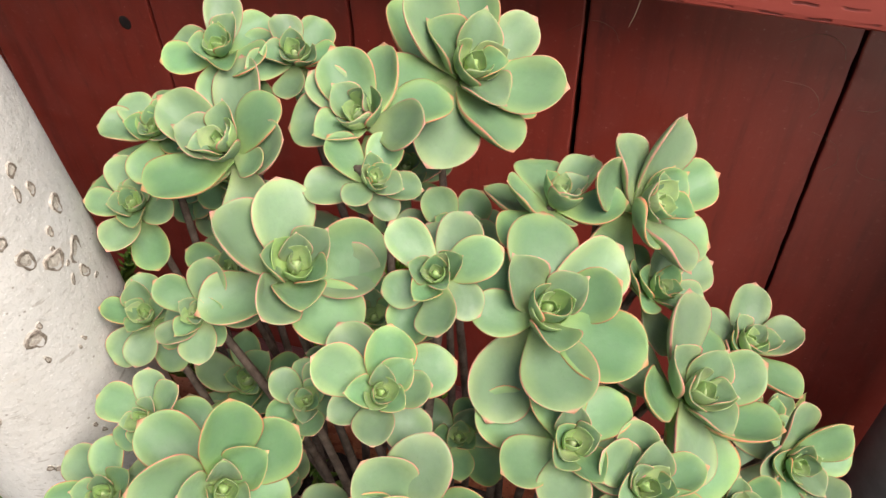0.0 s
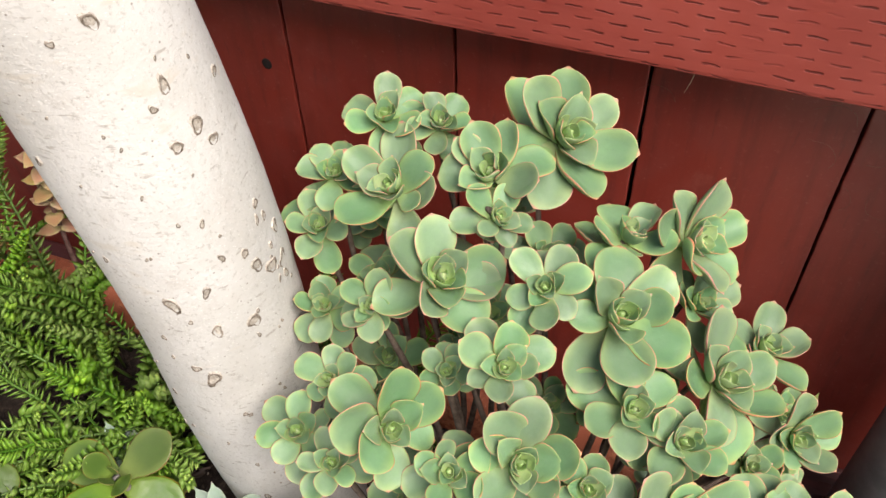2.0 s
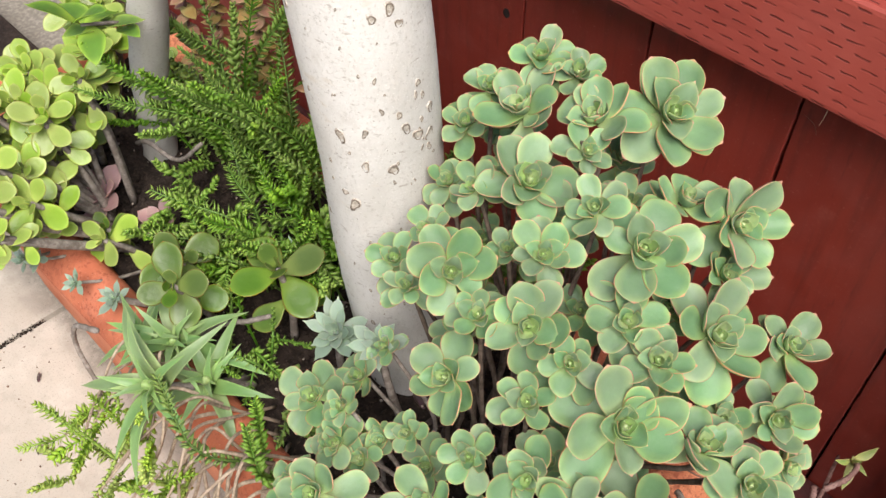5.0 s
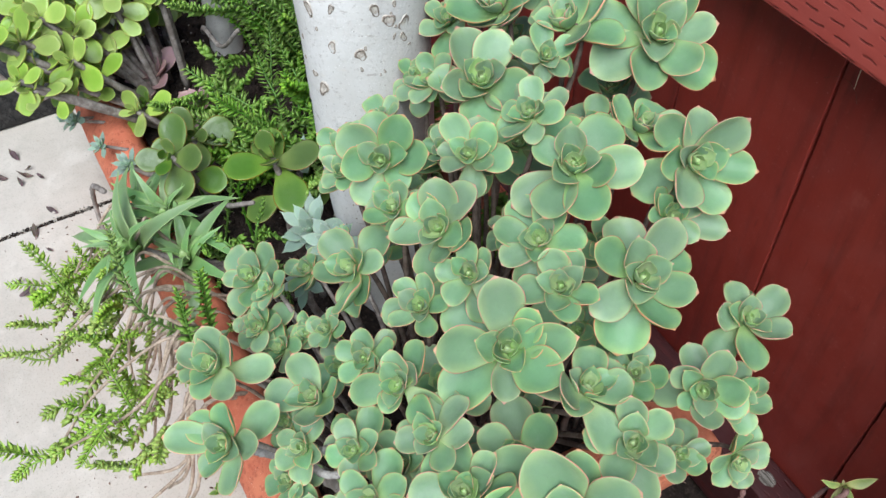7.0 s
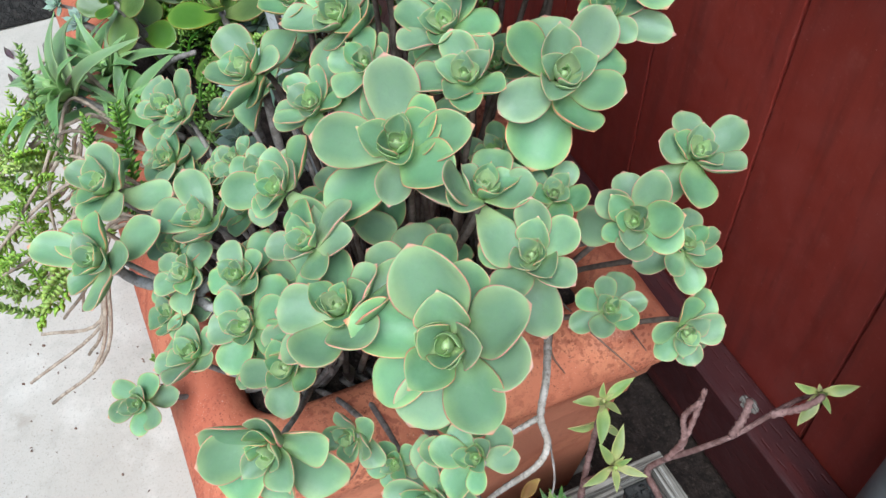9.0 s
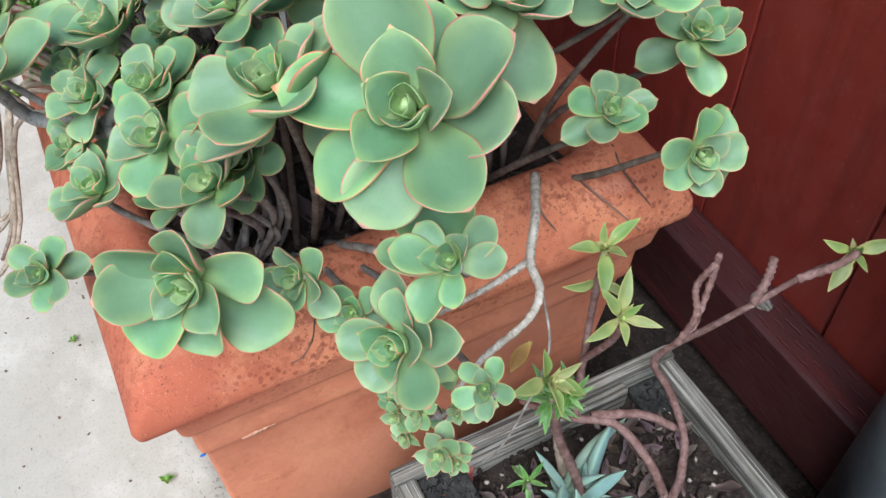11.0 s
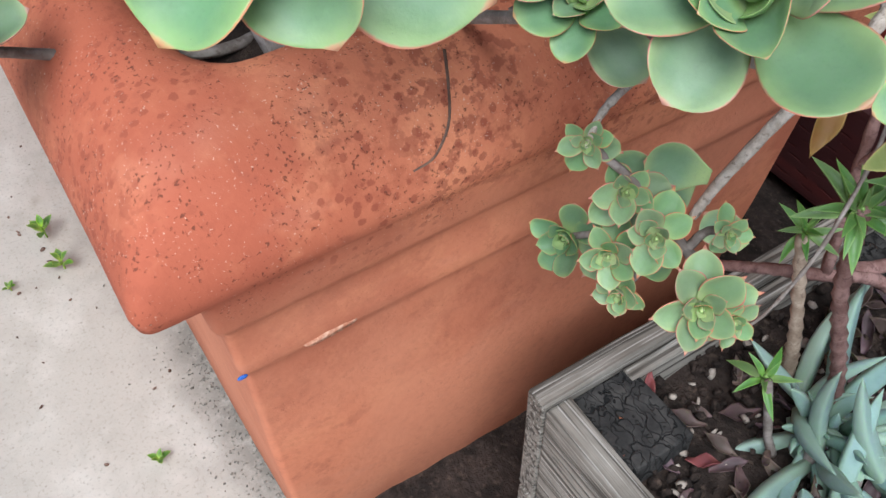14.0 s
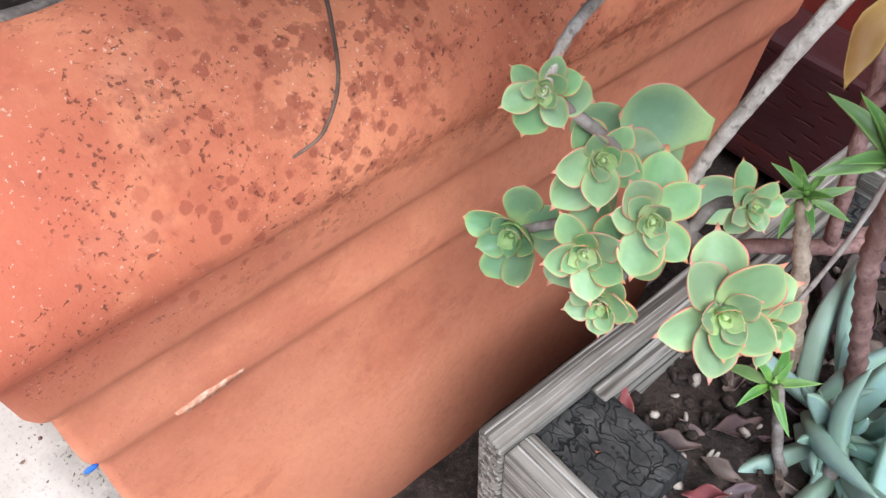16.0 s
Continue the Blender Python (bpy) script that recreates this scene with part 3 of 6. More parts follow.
def build_fence():
    fence = tagged(new("fence"), "red-painted wooden fence of upright boards between two rails", "fence")
    for k in range(-11, 8):
        rnd = random.Random(k + 50)
        bm = bmesh.new()
        g = GAP * rnd.uniform(0.7, 1.3) / 2
        box(bm, (k * PITCH + g, rnd.uniform(0, 0.0012), 0.012), ((k + 1) * PITCH - g, 0.019, 0.66), 0.0012, 2)
        bmesh.ops.subdivide_edges(bm, edges=[e for e in bm.edges if abs(e.verts[0].co.z - e.verts[1].co.z) > 0.3], cuts=70)
        for v in bm.verts:
            side = 1 if v.co.x > (k + 0.5) * PITCH else -1
            at = Vector((k * 3.0 + side, 0.0, v.co.z))
            v.co.x += 0.0012 * noise.noise(at * 6) + 0.0007 * noise.noise(at * 60) + 0.0005 * noise.noise(at * 170)
        part("board", bm, M_RED, fence, smooth=False)
    bm = bmesh.new()
    box(bm, (-1.6, 0.0205, 0.01), (1.2, 0.024, 0.62))
    part("backing", bm, M_BLACK, fence, "dark shadowed backing behind the board gaps", smooth=False)

    def rail(x0, x1, z0, z1, y0=-0.038):
        """A rail whose face and top carry rows of short incised slits."""
        bm = bmesh.new()
        box(bm, (x0, y0, z0), (x1, 0.0, z1), 0.005, 3)
        return bm

    part("top_rail", rail(-1.6, 0.150, 0.540, 0.626), M_INCISED, fence, "incised red-painted top rail", smooth=False)
    part("top_rail", rail(0.152, 1.2, 0.533, 0.624, -0.041), M_INCISED, fence, "incised red-painted top rail end piece", smooth=False)
    part("bottom_rail", rail(-1.6, 1.2, 0.018, 0.106), M_SHADED_RAIL, fence, "dark red bottom rail with a knot", smooth=False)


build_fence()

# ---- planter ----
PX0, PX1, PY0, PY1 = -0.800, 0.1115, -0.4550, -0.126


def ring_rect(cx, cy, hx, hy, z, rad, n=6):
    """A rounded rectangle as a row of points."""
    out = []
    for qx, qy, a0 in ((1, -1, -90), (1, 1, 0), (-1, 1, 90), (-1, -1, 180)):
        for k in range(n + 1):
            a = radians(a0 + 90 * k / n)
            out.append(Vector((cx + qx * (hx - rad) + rad * math.cos(a), cy + qy * (hy - rad) + rad * math.sin(a), z)))
    return out


def build_planter():
    planter = tagged(new("planter"), "long weathered terracotta trough with a thick rolled rim", "planter")
    cx, cy, hx, hy = (PX0 + PX1) / 2, (PY0 + PY1) / 2, (PX1 - PX0) / 2, (PY1 - PY0) / 2
    # inset from the lip across x and y, height, corner radius: foot, body, step, rolled rim, inside
    prof = [(0.0555, 0.036, 0.0, 0.004), (0.0535, 0.034, 0.004, 0.004), (0.037, 0.029, 0.120, 0.0035), (0.0285, 0.026, 0.190, 0.003), (0.0262, 0.0252, 0.1975, 0.003), (0.0240, 0.0242, 0.1995, 0.003), (0.0226, 0.0236, 0.2030, 0.003), (0.0218, 0.0232, 0.209, 0.003),
            (0.0205, 0.0228, 0.226, 0.003), (0.0185, 0.0215, 0.2315, 0.004), (0.0150, 0.0200, 0.2345, 0.004), (0.0122, 0.0190, 0.240, 0.004), (0.0095, 0.0175, 0.2540, 0.004), (0.0086, 0.0150, 0.2570, 0.004), (0.0068, 0.005, 0.2590, 0.004), (0.0048, 0.001, 0.2615, 0.0045), (0.0036, 0.0, 0.2665, 0.005), (0.0042, 0.001, 0.2735, 0.006)]
    prof += [(0.0085, 0.006, 0.2840, 0.009), (0.0165, 0.013, 0.2930, 0.014), (0.026, 0.021, 0.2990, 0.018), (0.037, 0.030, 0.3015, 0.020), (0.046, 0.037, 0.3000, 0.021), (0.053, 0.043, 0.2940, 0.021), (0.0565, 0.0465, 0.286, 0.022), (0.059, 0.049, 0.255, 0.022)]
    rings = []
    for ix, iy, z, rad in prof:
        ring = ring_rect(cx, cy, hx - ix, hy - iy, z, rad)
        # long edges split so that the clay can wander a little
        full = []
        for a, b in zip(ring, ring[1:] + ring[:1]):
            k = max(1, int((b - a).length / 0.03))
            full += [a.lerp(b, i / k) for i in range(k)]
        for p in full:
            q = noise.noise(p * 9) * 0.0016 + noise.noise(p * 40) * 0.0008
            p += Vector((q, noise.noise(p * 9 + Vector((5, 5, 5))) * 0.002, q * 0.8))
        rings.append(full)
    spans = {"body": (0, 5), "band": (5, 13), "rim": (13, len(rings) - 1)}
    for name, (first, last) in spans.items():
        bm = bmesh.new()
        loops = [[bm.verts.new(p) for p in ring] for ring in rings[first:last + 1]]
        for a, b in zip(loops, loops[1:]):
            la, lb, i, j = len(a), len(b), 0, 0
            while i < la or j < lb:
                if j >= lb or (i < la and (i + 1) / la <= (j + 1) / lb):
                    bm.faces.new((a[i % la], a[(i + 1) % la], b[j % lb]))
                    i += 1
                else:
                    bm.faces.new((a[i % la], b[(j + 1) % lb], b[j % lb]))
                    j += 1
        if name == "body":
            bm.faces.new(loops[0][::-1])
        for e in bm.edges:
            if len(e.link_faces) == 2 and e.calc_face_angle(0.0) > radians(24):
                e.smooth = False
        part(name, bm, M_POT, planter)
    return planter


planter = build_planter()


def build_edging():
    """A low dark timber that borders the next bed; soil behind it paints shade."""
    bm = bmesh.new()
    box(bm, (-1.02, -1.10, 0.0), (-0.915, -0.19, 0.075), 0.006, 2)
    bmesh.ops.subdivide_edges(bm, edges=[e for e in bm.edges if e.calc_length() > 0.3], cuts=30)
    for v in bm.verts:
        v.co += Vector((noise.noise(v.co * 12), 0, noise.noise(v.co * 12 + Vector((9, 9, 9))))) * 0.004
    tagged(part("timber_edging", bm, M_DARKWOOD), "dark weathered timber edging along the next bed", "edging")
    bm = bmesh.new()
    box(bm, (-1.62, -1.10, 0.0), (-1.025, -0.19, 0.06), 0.004, 2)
    tagged(part("soil", bm, M_SOIL), "dark soil added for the shade behind the timber edging", "soil", kind="stuff")


build_edging()


def build_soil(name, x0, x1, y0, y1, z, label, amp=0.006, step=0.008):
    bm = bmesh.new()
    nx, ny = int((x1 - x0) / step), int((y1 - y0) / step)
    grid = [[bm.verts.new((x0 + (x1 - x0) * i / nx, y0 + (y1 - y0) * j / ny, z + amp * noise.fractal(Vector((i * step * 40, j * step * 40, z * 9)), 1.0, 2.0, 4))) for i in range(nx + 1)] for j in range(ny + 1)]
    for j in range(ny):
        for i in range(nx):
            bm.faces.new((grid[j][i], grid[j][i + 1], grid[j + 1][i + 1], grid[j + 1][i]))
    return tagged(part(name, bm, M_SOIL), label, "soil", kind="stuff")


build_soil("soil", PX0 + 0.060, PX1 - 0.060, PY0 + 0.050, PY1 - 0.050, 0.274, "dark crumbly potting soil in the trough")


# ---- pale tree trunk ----
def girth(z):
    """Radius of the trunk at a height."""
    return float(np.interp(z, [0.28, 0.44, 0.6, 1.3], [0.0415, 0.0440, 0.0450, 0.0455]))


def build_trunk():
    tree = tagged(new("tree_trunk"), "smooth whitish bark tree trunk with dark scars growing from the trough", "tree")
    axis = smooth_path([(-0.155, -0.264, 0.22), (-0.165, -0.265, 0.30), (-0.175, -0.267, 0.42), (-0.182, -0.267, 0.536), (-0.199, -0.267, 0.66), (-0.224, -0.270, 0.78), (-0.275, -0.272, 0.95), (-0.38, -0.27, 1.3)], 10)
    bm = bmesh.new()
    sides = 40
    rings = []
    for i, p in enumerate(axis):
        r = girth(p.z)
        ring = []
        for k in range(sides):
            a = 2 * math.pi * k / sides
            d = Vector((math.cos(a), math.sin(a), 0))
            w = 1 + 0.05 * noise.noise(Vector((d.x * 1.3, d.y * 1.3, p.z * 6))) + 0.012 * noise.noise(Vector((d.x * 6, d.y * 6, p.z * 50)))
            ring.append(bm.verts.new(p + d * r * w))
        rings.append(ring)
    for a, b in zip(rings, rings[1:]):
        for k in range(sides):
            bm.faces.new((a[k], a[(k + 1) % sides], b[(k + 1) % sides], b[k]))
    bm.faces.new(rings[0][::-1])
    bm.faces.new(rings[-1])
    part("trunk", bm, M_BARK, tree)
    scars = [(-35, .703, 29), (-94, .693, 35), (-12, .646, 32), (-6, .635, 35), (-27, .642, 29), (-19, .669, 38), (-29, .662, 25), (-33, .601, 22), (-17, .573, 25), (-31, .578, 19), (-48, .562, 22), (-75, .509, 25), (-67, .5, 38),
             (-70, .558, 38), (-24, .715, 57), (-72, .366, 29), (-57, .464, 19), (19, .655, 25), (-33, .728, 25), (-56, .698, 16), (-105, .639, 19), (-100, .583, 19), (-109, .473, 16), (9, .579, 32)]
    scars += [(-12, .561, 55),
             (-1, .552, 41), (13, .546, 50), (-28, .531, 45), (-52, .535, 38), (17, .566, 27), (5, .59, 23), (1, .582, 23), (11, .537, 32), (5, .562, 16), (2, .54, 18), (-54, .462, 14)]
    rnd = random.Random(6)
    scars += [(rnd.uniform(-130, 35), rnd.uniform(0.36, 0.74), rnd.uniform(6, 15)) for _ in range(60)]
    rnd = random.Random(5)
    for ang, z, size in scars:
        c = Vector((np.interp(z, [p.z for p in axis], [p.x for p in axis]), np.interp(z, [p.z for p in axis], [p.y for p in axis]), z))
        d = Vector((math.cos(radians(ang)), math.sin(radians(ang)), 0))
        w = 1 + 0.05 * noise.noise(Vector((d.x * 1.3, d.y * 1.3, z * 6))) + 0.012 * noise.noise(Vector((d.x * 6, d.y * 6, z * 50)))
        r = girth(z) * w
        side = Vector((-d.y, d.x, 0))
        R = size * 1e-4 * 1.0
        wide, tall = R * rnd.uniform(0.55, 1.15), R * rnd.uniform(0.7, 1.6)
        tilt = rnd.uniform(-0.4, 0.4)
        bm = bmesh.new()
        n, loops = 14, []
        for q, h in ((1.12, -0.0007), (1.0, 0.0003), (0.82, 0.0005), (0.66, 0.00005), (0.35, 0.0002)):
            loop = []
            for k in range(n):
                a = 2 * math.pi * k / n
                q2 = q * (1 + 0.18 * math.sin(2 * a + z * 300) + 0.14 * math.sin(3 * a + z * 90) + rnd.uniform(-0.10, 0.10))
                u, v = math.cos(a) * wide * q2, math.sin(a) * tall * q2
                u, v = u * math.cos(tilt) - v * math.sin(tilt), u * math.sin(tilt) + v * math.cos(tilt)
                loop.append(bm.verts.new(c + d * (math.sqrt(max(r * r - u * u, 0)) + h) + side * u + Vector((0, 0, v))))
            loops.append(loop)
        for step, (a, b) in enumerate(zip(loops, loops[1:])):
            for k in range(n):
                f = bm.faces.new((a[k], a[(k + 1) % n], b[(k + 1) % n], b[k]))
                f.material_index = 1 if step in (1, 2) else 0
        bm.faces.new(loops[-1])
        part("bark_scar", bm, M_SCAR, tree, "brown corky bark scar").data.materials.append(M_SCAR_EDGE)


build_trunk()


# ---- pipe ----
def build_pipe():
    bm = bmesh.new()
    tube(bm, [(0.258, -0.055, z) for z in (0.0, 0.3, 0.6, 0.9, 1.3)], 0.033, 32)
    tagged(part("pipe", bm, M_PIPE), "thick upright dark grey pipe beside the fence", "pipe")


build_pipe()

# ---- main rosette shrub ----
AEON = [leaf_mesh("aeonium_leaf", M_AEON, width=w, thick=0.15, peak=p, base=0.22, tip=t, cup=c, curl=u, seed=i, wave=0.016, point=o, nu=8, nv=18)
        for i, (w, p, t, c, u, o) in enumerate([(0.76, 0.63, 0.030, 0.26, 0.12, 0.12), (0.72, 0.66, 0.035, 0.20, 0.24, 0.10), (0.80, 0.62, 0.030, 0.30, 0.02, 0.18), (0.70, 0.63, 0.045, 0.36, 0.16, 0.28), (0.75, 0.66, 0.025, 0.14, -0.14, 0.10), (0.72, 0.64, 0.035, 0.24, 0.34, 0.15)])]
AEON_IN = [leaf_mesh("aeonium_leaf", M_AEON, width=w, thick=0.16, peak=0.50, base=0.46, tip=0.06, cup=c, curl=0.32, seed=20 + i, wave=0.006, point=0.70, nu=7, nv=11) for i, (w, c) in enumerate([(0.88, 0.46), (0.82, 0.54), (0.92, 0.40)])]
AEON_MID = [leaf_mesh("aeonium_leaf", M_AEON, width=w, thick=0.15, peak=0.55, base=0.36, tip=0.07, cup=c, curl=u, seed=30 + i, wave=0.012, point=0.70, nu=7, nv=12) for i, (w, c, u) in enumerate([(0.86, 0.42, 0.14), (0.80, 0.54, 0.20), (0.90, 0.36, 0.06), (0.84, 0.46, -0.04)])]
CORE = Vector((0.015, -0.275, 0.33))


def outward(C, lean=(0, 0, 0)):
    d = Vector(C) - CORE
    d.z = d.z * 1.1 + 0.05
    open_side = (Vector((0.26, -0.62, 1.0)) - Vector(C)).normalized()
    return (d.normalized() * 0.55 + open_side * 0.75 + Vector(lean)).normalized()


def head(rows, x, y, z, R, N=None, leaves=""):
    """Notes one rosette: heart, radius, the way it faces, and its outer leaves as turn in degrees : length in millimetres."""
    rows.append((x, y, z, R, N, [tuple(float(v) for v in w.split(":")) for w in leaves.split()]))


MOUND = []
head(MOUND, -0.056, -0.25, 0.557, 0.034, (0.37, -0.22, 0.90), "-150:37 -66:33 3:33 48:32 70:35 157:35")
head(MOUND, -0.007, -0.25, 0.568, 0.022, (0.02, -0.37, 0.93), "-128:24 -62:19 18:23 58:19 115:26 163:24")
head(MOUND, 0.029, -0.245, 0.557, 0.034, (0.33, -0.27, 0.90), "-117:26 -18:35 28:38 79:29 100:39 145:37")
head(MOUND, -0.015, -0.283, 0.546, 0.023, (0.36, -0.37, 0.86), "-139:27 -86:19 -34:21 72:18 88:28 150:24")
head(MOUND, -0.05, -0.2, 0.584, 0.03, (-0.19, -0.37, 0.91), "-156:31 -119:31 -91:27 -48:29 109:30")
head(MOUND, -0.097, -0.217, 0.574, 0.03, (-0.22, -0.34, 0.91), "-137:41 -83:35 -7:35 103:20 128:28 162:29")
head(MOUND, 0.064, -0.201, 0.526, 0.023, (0.58, -0.07, 0.81), "-164:19 -103:15 26:21 60:36 95:22")
head(MOUND, 0.084, -0.234, 0.515, 0.036, (0.54, -0.15, 0.83), "-132:36 -66:35 8:37 62:34 102:34 140:39")
head(MOUND, 0.003, -0.313, 0.52, 0.031, (0.32, -0.50, 0.80), "-158:30 -120:27 -54:31 39:26 92:34 156:35")
head(MOUND, -0.058, -0.317, 0.522, 0.031, (0.51, -0.37, 0.78), "-121:33 -67:28 -26:30 47:24 99:33 152:36")
head(MOUND, 0.079, -0.314, 0.5, 0.038, (0.36, -0.30, 0.88), "-161:44 -82:42 3:28 66:38 106:44 146:30")
head(MOUND, 0.07, -0.277, 0.519, 0.028)
head(MOUND, 0.045, -0.275, 0.53, 0.027)
head(MOUND, -0.085, -0.174, 0.584, 0.022)
head(MOUND, -0.021, -0.154, 0.577, 0.042, (0.50, -0.28, 0.82), "-158:44 -104:47 -60:46 -18:42 34:42 92:36 146:40")
head(MOUND, -0.114, -0.179, 0.585, 0.026)
head(MOUND, -0.132, -0.207, 0.564, 0.022)
head(MOUND, -0.038, -0.219, 0.573, 0.019, (0.50, -0.22, 0.84), "-174:22 -87:16 -10:16 36:19 116:20")
head(MOUND, 0.022, -0.194, 0.558, 0.025, (0.22, 0.26, 0.94), "-119:17 -37:26 23:29 71:29 159:24")
head(MOUND, -0.134, -0.229, 0.545, 0.023)
head(MOUND, -0.088, -0.267, 0.541, 0.019, (0.13, -0.46, 0.88), "-124:21 -43:19 6:20 35:14 166:23")
head(MOUND, -0.099, -0.299, 0.517, 0.018, (-0.08, -0.53, 0.84), "-157:18 -91:22 -31:15 69:15 145:21")
head(MOUND, -0.043, -0.283, 0.529, 0.017)
head(MOUND, 0.056, -0.184, 0.552, 0.031, (0.74, -0.22, 0.64), "-150:33 -95:30 -35:32 20:34 70:36 125:38 170:30")
head(MOUND, 0.108, -0.164, 0.461, 0.029, (0.35, 0.02, 0.94), "-122:27 -34:33 24:28 96:31 168:26")
head(MOUND, -0.024, -0.357, 0.484, 0.029, (0.09, -0.62, 0.78), "-103:29 -34:27 57:38 78:27 136:26")
head(MOUND, 0.026, -0.337, 0.491, 0.023)
head(MOUND, -0.027, -0.325, 0.515, 0.022)
head(MOUND, 0.034, -0.311, 0.512, 0.023)
head(MOUND, -0.085, -0.331, 0.498, 0.02)
head(MOUND, -0.11, -0.319, 0.494, 0.022)
head(MOUND, 0.131, -0.217, 0.456, 0.027, (0.44, -0.43, 0.79), "-117:25 -46:19 14:28 77:28 109:30 165:32")
head(MOUND, -0.119, -0.26, 0.52, 0.022)
head(MOUND, 0.116, -0.289, 0.496, 0.028, (0.09, 0.16, 0.98), "-146:32 -121:25 4:26 45:28 78:28")
head(MOUND, 0.086, -0.363, 0.465, 0.025, (0.05, -0.56, 0.83), "-175:28 -102:26 -31:24 78:22 145:23")
head(MOUND, 0.16, -0.327, 0.458, 0.046, (0.46, -0.49, 0.74), "-173:38 -148:53 -84:49 -42:46 -12:44 46:45 95:43 132:46")
head(MOUND, 0.145, -0.174, 0.359, 0.025, (0.82, -0.20, 0.54), "-108:26 -59:24 9:23 86:26 176:24")
head(MOUND, 0.137, -0.225, 0.4, 0.021)
head(MOUND, 0.108, -0.248, 0.467, 0.021)
head(MOUND, 0.146, -0.281, 0.479, 0.03)
head(MOUND, 0.054, -0.366, 0.472, 0.025, (0.23, -0.53, 0.82), "-140:22 -49:30 1:19 158:21 173:31")
head(MOUND, 0.008, -0.367, 0.44, 0.022)
head(MOUND, 0.128, -0.176, 0.417, 0.023)
head(MOUND, 0.115, -0.360, 0.450, 0.033, (0.10, -0.25, 0.96), "-128:34 -52:32 20:36 75:40 120:38 170:30")
head(MOUND, 0.110, -0.322, 0.440, 0.034)
LOWER = []
head(LOWER, 0.005, -0.401, 0.421, 0.028, (-0.01, -0.47, 0.88), "-97:32 -41:36 64:28 110:25 167:21")
head(LOWER, 0.007, -0.459, 0.417, 0.03, (0.26, -0.58, 0.77), "-156:27 -92:30 -66:40 -9:26 56:33 122:27")
head(LOWER, 0.046, -0.394, 0.414, 0.023)
head(LOWER, -0.082, -0.406, 0.391, 0.022)
head(LOWER, -0.117, -0.397, 0.402, 0.029, (0.23, -0.38, 0.89), "-114:31 -61:22 30:26 118:34 163:33")
head(LOWER, -0.055, -0.446, 0.409, 0.031)
head(LOWER, -0.046, -0.371, 0.408, 0.019)
head(LOWER, 0.057, -0.4285, 0.380, 0.026, (0.12, -0.30, 0.95))
head(LOWER, -0.079, -0.447, 0.393, 0.027, (-0.35, -0.45, 0.82))
head(LOWER, 0.105, -0.388, 0.405, 0.027)
head(LOWER, 0.078, -0.399, 0.412, 0.026)
head(LOWER, 0.060, -0.370, 0.400, 0.027)
head(LOWER, 0.13, -0.368, 0.362, 0.019, (0.40, -0.73, 0.56), "-126:17 -56:19 1:16 103:20 150:21")
head(LOWER, 0.134, -0.41, 0.385, 0.035, (0.66, -0.56, 0.51), "-107:38 -74:37 -29:36 21:32 114:32 174:34")
head(LOWER, 0.18, -0.347, 0.363, 0.03, (0.40, -0.73, 0.55), "-162:24 -73:27 -21:25 60:29 121:31 151:25")
head(LOWER, 0.191, -0.328, 0.415, 0.02, (0.28, -0.39, 0.88), "-116:19 -77:23 -69:28 25:16 117:20 153:22")
head(LOWER, 0.205, -0.321, 0.351, 0.014)
head(LOWER, 0.143, -0.35, 0.344, 0.018)
head(LOWER, 0.031, -0.468, 0.316, 0.022, (0.48, -0.44, 0.76), "-118:21 -51:21 24:21 78:23 163:21")
head(LOWER, -0.112, -0.333, 0.405, 0.017)
head(LOWER, -0.09, -0.392, 0.415, 0.018)


def fillers(rows, n, seed, sink):
    """Small rosettes sunk between neighbouring ones."""
    rnd = random.Random(seed)
    out = []
    while len(out) < n:
        a, b = rnd.sample(rows, 2)
        A, B = Vector(a[:3]), Vector(b[:3])
        p = (A + B) / 2
        if 0.045 < (A - B).length < 0.085 and p.x < 0.115:
            p -= outward(p) * sink * rnd.uniform(0.7, 1.3)
            out.append((p.x, p.y, p.z, rnd.uniform(0.019, 0.026), None, []))
    return out


def shrub(name, label, rows, root, stem_mat=M_STEM, n=10, R_scale=1.0, seed0=0, stem_r=0.0019, old=2):
    plant = tagged(new(name), label, "succulent")
    for i, (x, y, z, R, N, outer) in enumerate(rows):
        C = Vector((x, y, z))
        N = Vector(N).normalized() if N else outward(C)
        rnd = random.Random(seed0 + i)
        rosette(plant, C, R * R_scale, N, AEON, M_AEON, n=n + rnd.randint(-1, 2), seed=seed0 + i, inner=AEON_IN, old=old, outer=outer, middle=AEON_MID)
        foot = Vector((root[0] + 0.75 * (x - root[0]) + rnd.uniform(-0.01, 0.01), root[1] + 0.75 * (y - root[1]) + rnd.uniform(-0.01, 0.01), 0.272))
        foot.x = min(foot.x, PX1 - 0.075)
        foot.y = min(max(foot.y, PY0 + 0.08), PY1 - 0.08)
        mid = foot * 0.45 + C * 0.40 + Vector((CORE.x, CORE.y, z - 0.05)) * 0.15 + Vector((rnd.uniform(-0.012, 0.012), rnd.uniform(-0.012, 0.012), -0.01))
        bm = bmesh.new()
        path = smooth_path([foot, mid, C - N * R * 0.9, C - N * R * 0.12], 6)
        k = len(path) - 1
        tube(bm, path, [stem_r * (1.15 - 0.45 * j / k) for j in range(k + 1)], 7, 0.12)
        part("stem", bm, stem_mat, plant)
    return plant


